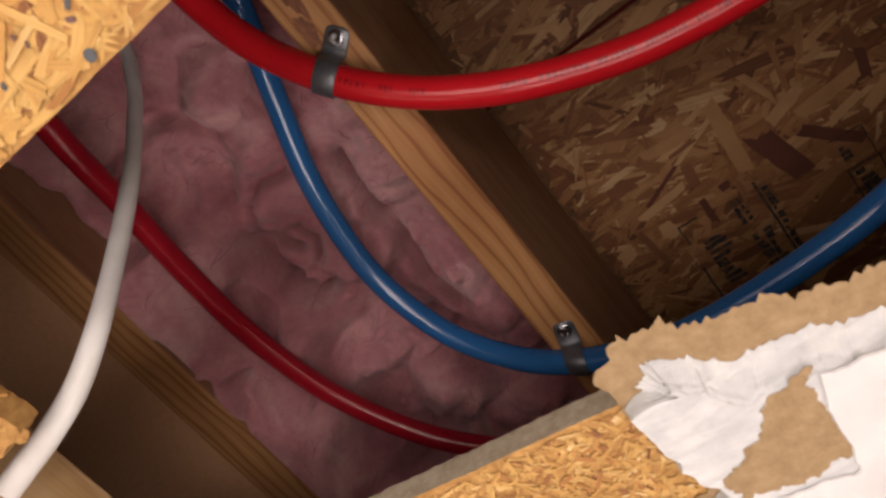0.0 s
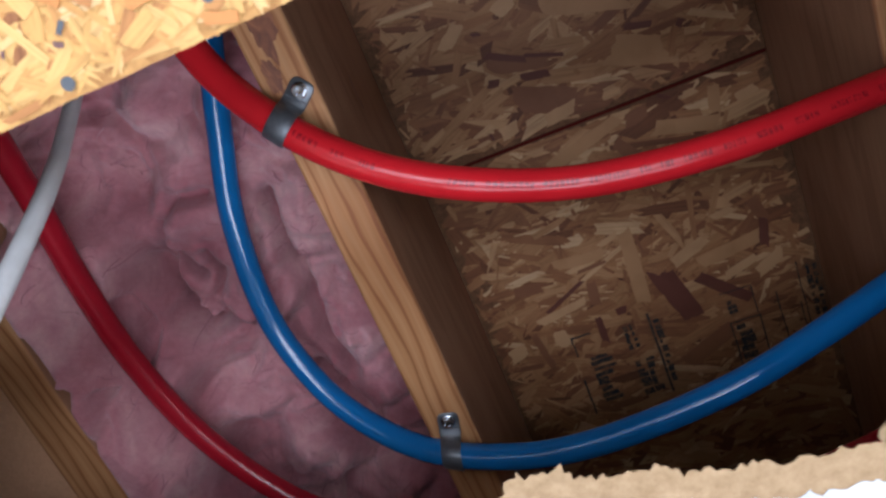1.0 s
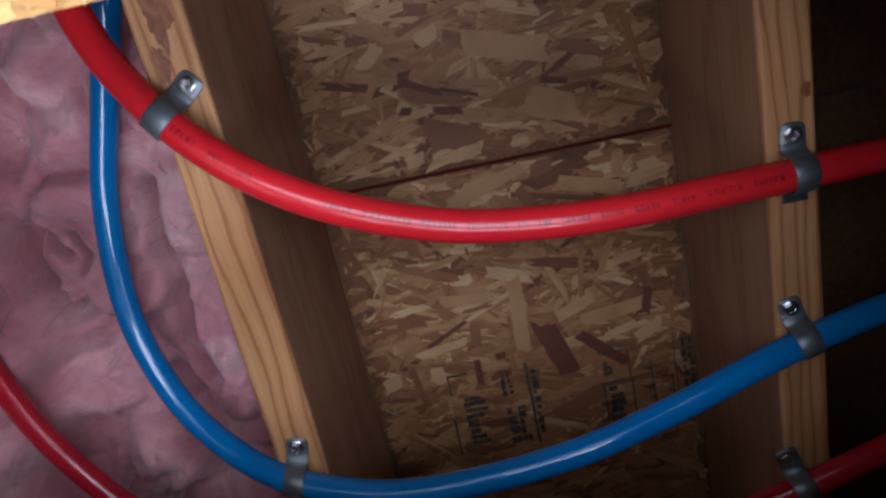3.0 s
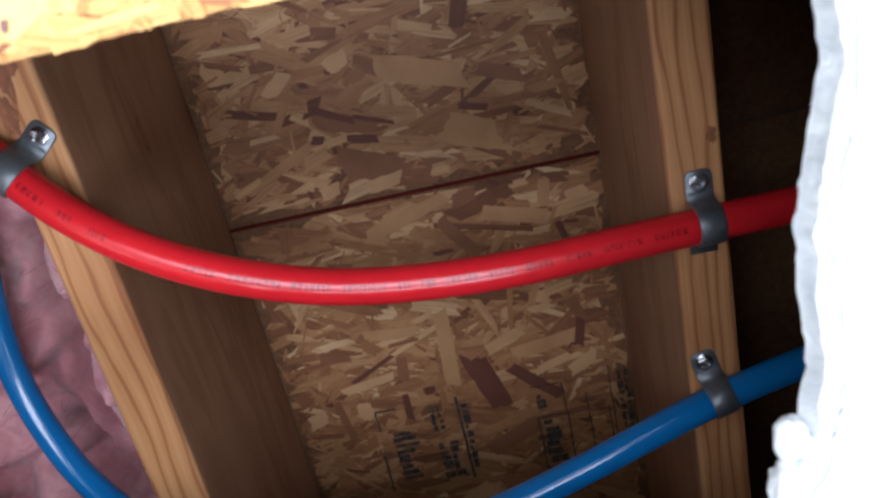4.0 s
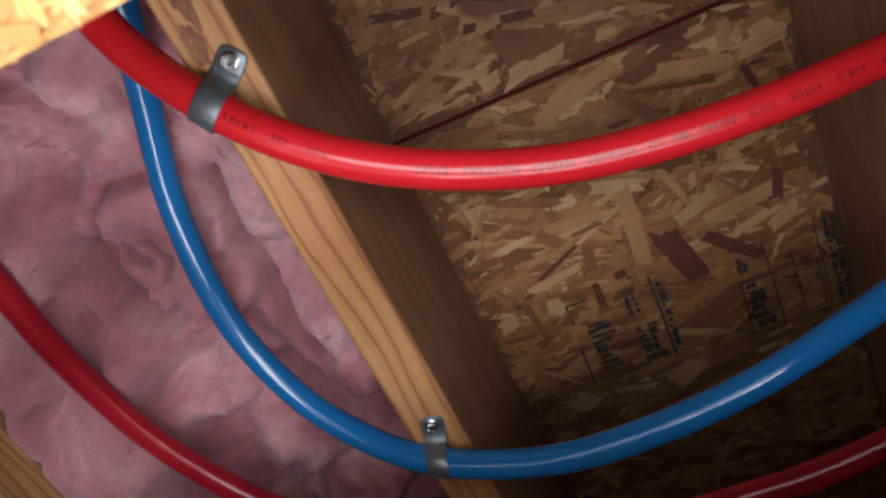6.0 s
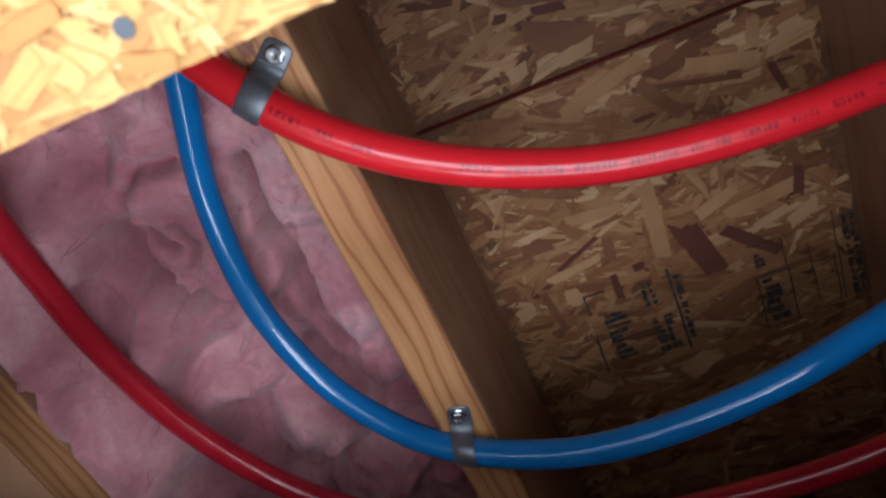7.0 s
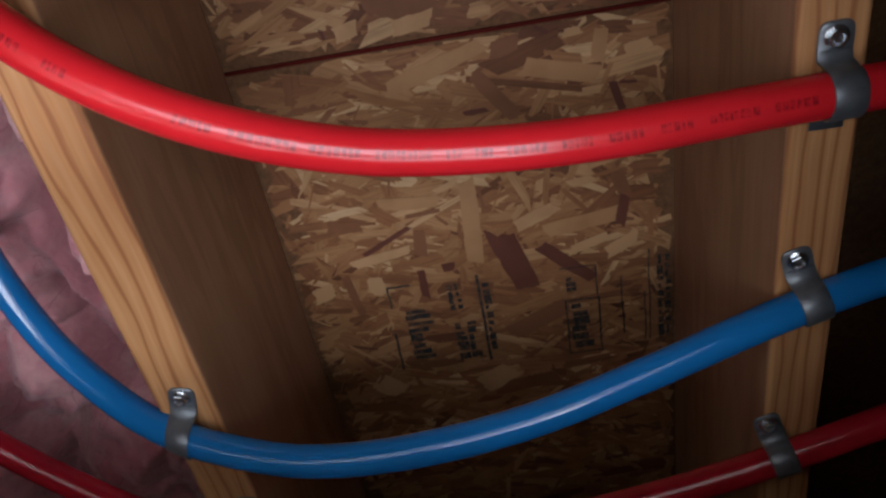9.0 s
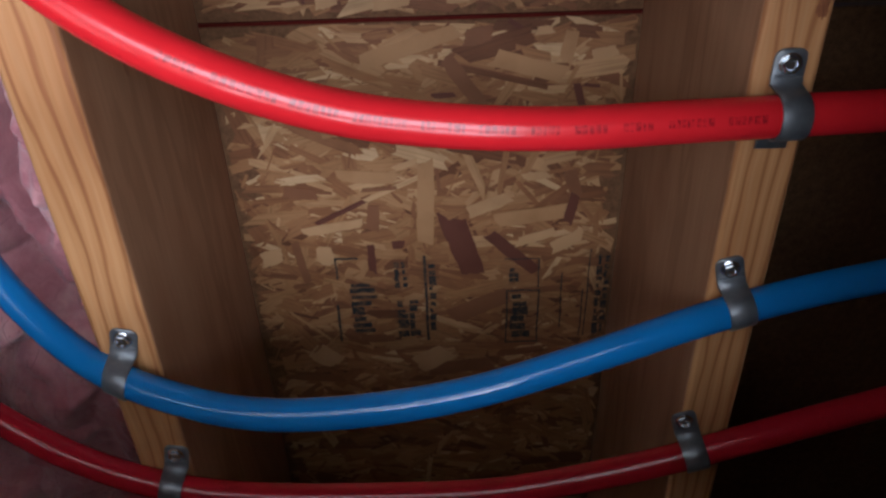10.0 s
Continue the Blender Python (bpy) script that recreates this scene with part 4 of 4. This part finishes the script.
# ---- pipe straps ----
def strap(place, tangent, label, screw_turn, stub=False, radius=PIPE_R):
    """A galvanised strap: arch, a stepped ear with a rounded end and a screw, and a short far ear."""
    root = empty("pipe_strap", (place[0], place[1], JOIST))
    root.rotation_euler = (0, 0, math.atan2(tangent[1], tangent[0]))
    half, thick, r = 0.0092, 0.0013, radius + 0.0003
    drop = min(-(radius + 0.0001), place[2] - JOIST) - 0.001
    slope = tangent[2] / math.hypot(tangent[0], tangent[1])
    profile = [(-0.0345, -0.0001), (-0.0340, -0.0001), (-0.0330, -0.0001), (-0.0312, -0.0001), (-0.0285, -0.0001), (-0.0175, -0.0001), (-0.0164, -0.0012), (-r - 0.0014, -0.0016)]
    for k in range(0, 25):
        a = math.pi + math.pi * k / 24
        profile.append((r * math.cos(a), drop + 0.001 + r * math.sin(a)))
    profile += [(r + 0.0008, -0.0016), (r + 0.0014, -0.0012), (r + 0.0024, -0.0001), (0.0245 if stub else r + 0.0036, -0.0001)]
    bm = bmesh.new()
    rows = []
    n = len(profile)
    for k, (v, z) in enumerate(profile):
        (av, az), (bv, bz) = profile[max(k - 1, 0)], profile[min(k + 1, n - 1)]
        t = Vector((bv - av, bz - az)).normalized()
        nv, nz = t.y, -t.x
        if 8 <= k < n - 4:
            nv, nz = (v / r, (z - drop - 0.001) / r)
        elif nz > 0:
            nv, nz = -nv, -nz
        w = half * {0: 0.45, 1: 0.66, 2: 0.83, 3: 0.95}.get(k, 0.93 if 8 <= k < n - 4 else 1.0)
        ends = (-1, -0.92, 0.92, 1)
        rows.append([[bm.verts.new((e * w, v + nv * o * (0.6 if abs(e) == 1 and o else 1), z + nz * o * (0.6 if abs(e) == 1 and o else 1) + (e * w * slope if 8 <= k < n - 4 else 0))) for e in ends] for o in (0.0, thick)])
    for k in range(n - 1):
        for o in (0, 1):
            for i in range(3):
                bm.faces.new((rows[k][o][i], rows[k][o][i + 1], rows[k + 1][o][i + 1], rows[k + 1][o][i]))
        for i in (0, 3):
            bm.faces.new((rows[k][0][i], rows[k][1][i], rows[k + 1][1][i], rows[k + 1][0][i]))
    for k in (0, n - 1):
        for i in range(3):
            bm.faces.new((rows[k][0][i], rows[k][0][i + 1], rows[k][1][i + 1], rows[k][1][i]))
    bmesh.ops.recalc_face_normals(bm, faces=bm.faces)
    band = part("band", bm, galvanised, root, "", False)
    for p in band.data.polygons:
        p.use_smooth = True
    # stiffening rib across each ear
    for s in (-1,):
        part("rib", box(-half * 0.86, half * 0.86, s * 0.0190 - 0.0008, s * 0.0190 + 0.0008, -0.0024, -0.0008, 0.0006, 2), galvanised, band)
        bm = bmesh.new()
        segs = 24
        rings = []
        # round washer flange under a hexagon head with a dished top
        for rad, z, hexagon in ((0.0062, -0.0014, 0), (0.0062, -0.0020, 0), (0.0056, -0.0024, 0), (0.0047, -0.0025, 1), (0.0047, -0.0052, 1), (0.0042, -0.0056, 1), (0.0030, -0.0056, 0), (0.0024, -0.0046, 0), (0.0010, -0.0044, 0)):
            ring = []
            for j in range(segs):
                a = 2 * math.pi * j / segs
                r6 = rad * (math.cos(math.pi / 6) / math.cos(a % (math.pi / 3) - math.pi / 6) * 1.08 if hexagon else 1.0)
                ring.append(bm.verts.new((r6 * math.cos(a), r6 * math.sin(a), z)))
            rings.append(ring)
        for a, b in zip(rings, rings[1:]):
            for j in range(segs):
                bm.faces.new((a[j], a[(j + 1) % segs], b[(j + 1) % segs], b[j]))
        bm.faces.new(rings[-1])
        bmesh.ops.recalc_face_normals(bm, faces=bm.faces)
        screw = part("screw", bm, bright_steel, root, "bright hexagon head screw")
        screw.location = (0, s * 0.0262, 0)
        screw.rotation_euler = (0.10 * math.sin(screw_turn), 0.12 * math.cos(screw_turn), screw_turn)
    return tagged(root, label, "pipe strap", "pipe straps")


def strap_on(line, x, label, turn, low_y=-0.34, stub=False, radius=PIPE_R):
    k = min(range(1, len(line) - 1), key=lambda i: abs(line[i].x - x) + (0 if line[i].y > low_y else 9))
    t = line[k + 1] - line[k - 1]
    f = (x - line[k].x) / t.x if abs(t.x) > 1e-4 else 0
    q = line[k] + t * max(-0.5, min(0.5, f))
    return strap((q.x, q.y, q.z), (t.x, t.y, t.z), label, turn, stub, radius)


strap_on(red_line, -0.014, "grey galvanised strap over a red pipe", 0.4, -0.34, False, RED_R)
strap_on(red_line, 0.413, "grey galvanised strap over a red pipe", 1.2, -0.34, True, RED_R)
strap_on(blue_line, -0.006, "grey galvanised strap over a blue pipe", 2.0, -0.05)
strap_on(blue_line, 0.411, "grey galvanised strap over a blue pipe", 2.9)
strap_on(low_line, 0.006, "grey galvanised strap over a red pipe", 0.9, 0.0)
strap_on(low_line, 0.403, "grey galvanised strap over a red pipe", 1.7, 0.0)

# ---- white jacketed cable at the side of the hole ----
CABLE = [(-0.231, -0.2265, 2.1475), (-0.205, -0.232, 2.148), (-0.178, -0.238, 2.149), (-0.154, -0.247, 2.161), (-0.136, -0.263, 2.185), (-0.131, -0.285, 2.233), (-0.128, -0.312, 2.289), (-0.134, -0.338, 2.345), (-0.140, -0.369, 2.401), (-0.145, -0.41, 2.445), (-0.146, -0.50, 2.47), (-0.146, -0.62, 2.48)]
cable_line = spline(CABLE, 10)
radii = []
for k in range(len(cable_line)):
    u = k / (len(cable_line) - 1)
    w = 0.0079 - 0.0024 * min(1, u / 0.6)
    radii.append((w, w * (0.72 + 0.28 * min(1, u / 0.5))))
radii[0] = (radii[0][0] * 0.55, radii[0][1] * 0.55)
cv, cf = tube(cable_line, radii, 28)
tagged(mesh_object("cable", cv, cf, white_jacket, None, True), "thick white jacketed cable passing through the ceiling hole", "cable")

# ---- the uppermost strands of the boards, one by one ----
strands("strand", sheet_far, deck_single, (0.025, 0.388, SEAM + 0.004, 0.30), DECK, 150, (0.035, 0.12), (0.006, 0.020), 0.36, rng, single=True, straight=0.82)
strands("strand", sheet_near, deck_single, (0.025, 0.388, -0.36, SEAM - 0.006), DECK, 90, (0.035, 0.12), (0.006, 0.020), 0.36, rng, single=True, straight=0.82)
strands("strand", board, board_single, (-0.06, 0.30, -0.42, -0.341), BOARD, 150, (0.012, 0.050), (0.002, 0.0100), 0.9, rng, single=True)
# orange slips and slate-grey bark flecks in the ceiling board
for cx, cy, length, width, angle in ((0.052, -0.360, 0.016, 0.0042, -0.1), (0.078, -0.372, 0.022, 0.0040, -1.0), (0.071, -0.344, 0.012, 0.0040, 0.3), (0.155, -0.352, 0.018, 0.0040, 0.5), (0.020, -0.372, 0.010, 0.004, 0.8)):
    slip("strand", board, orange_strand, (cx, cy), length, width, angle, BOARD - 0.0022)
for k in range(26):
    size = rng.uniform(0.0010, 0.0024)
    slip("bark_fleck", board, nail_grey if k % 2 else bark, (rng.uniform(-0.06, 0.24), rng.uniform(-0.400, -0.343)), size * rng.uniform(1.2, 2.6), size, rng.uniform(0, 3.1), BOARD - 0.0023, 0.4, 0.0003)
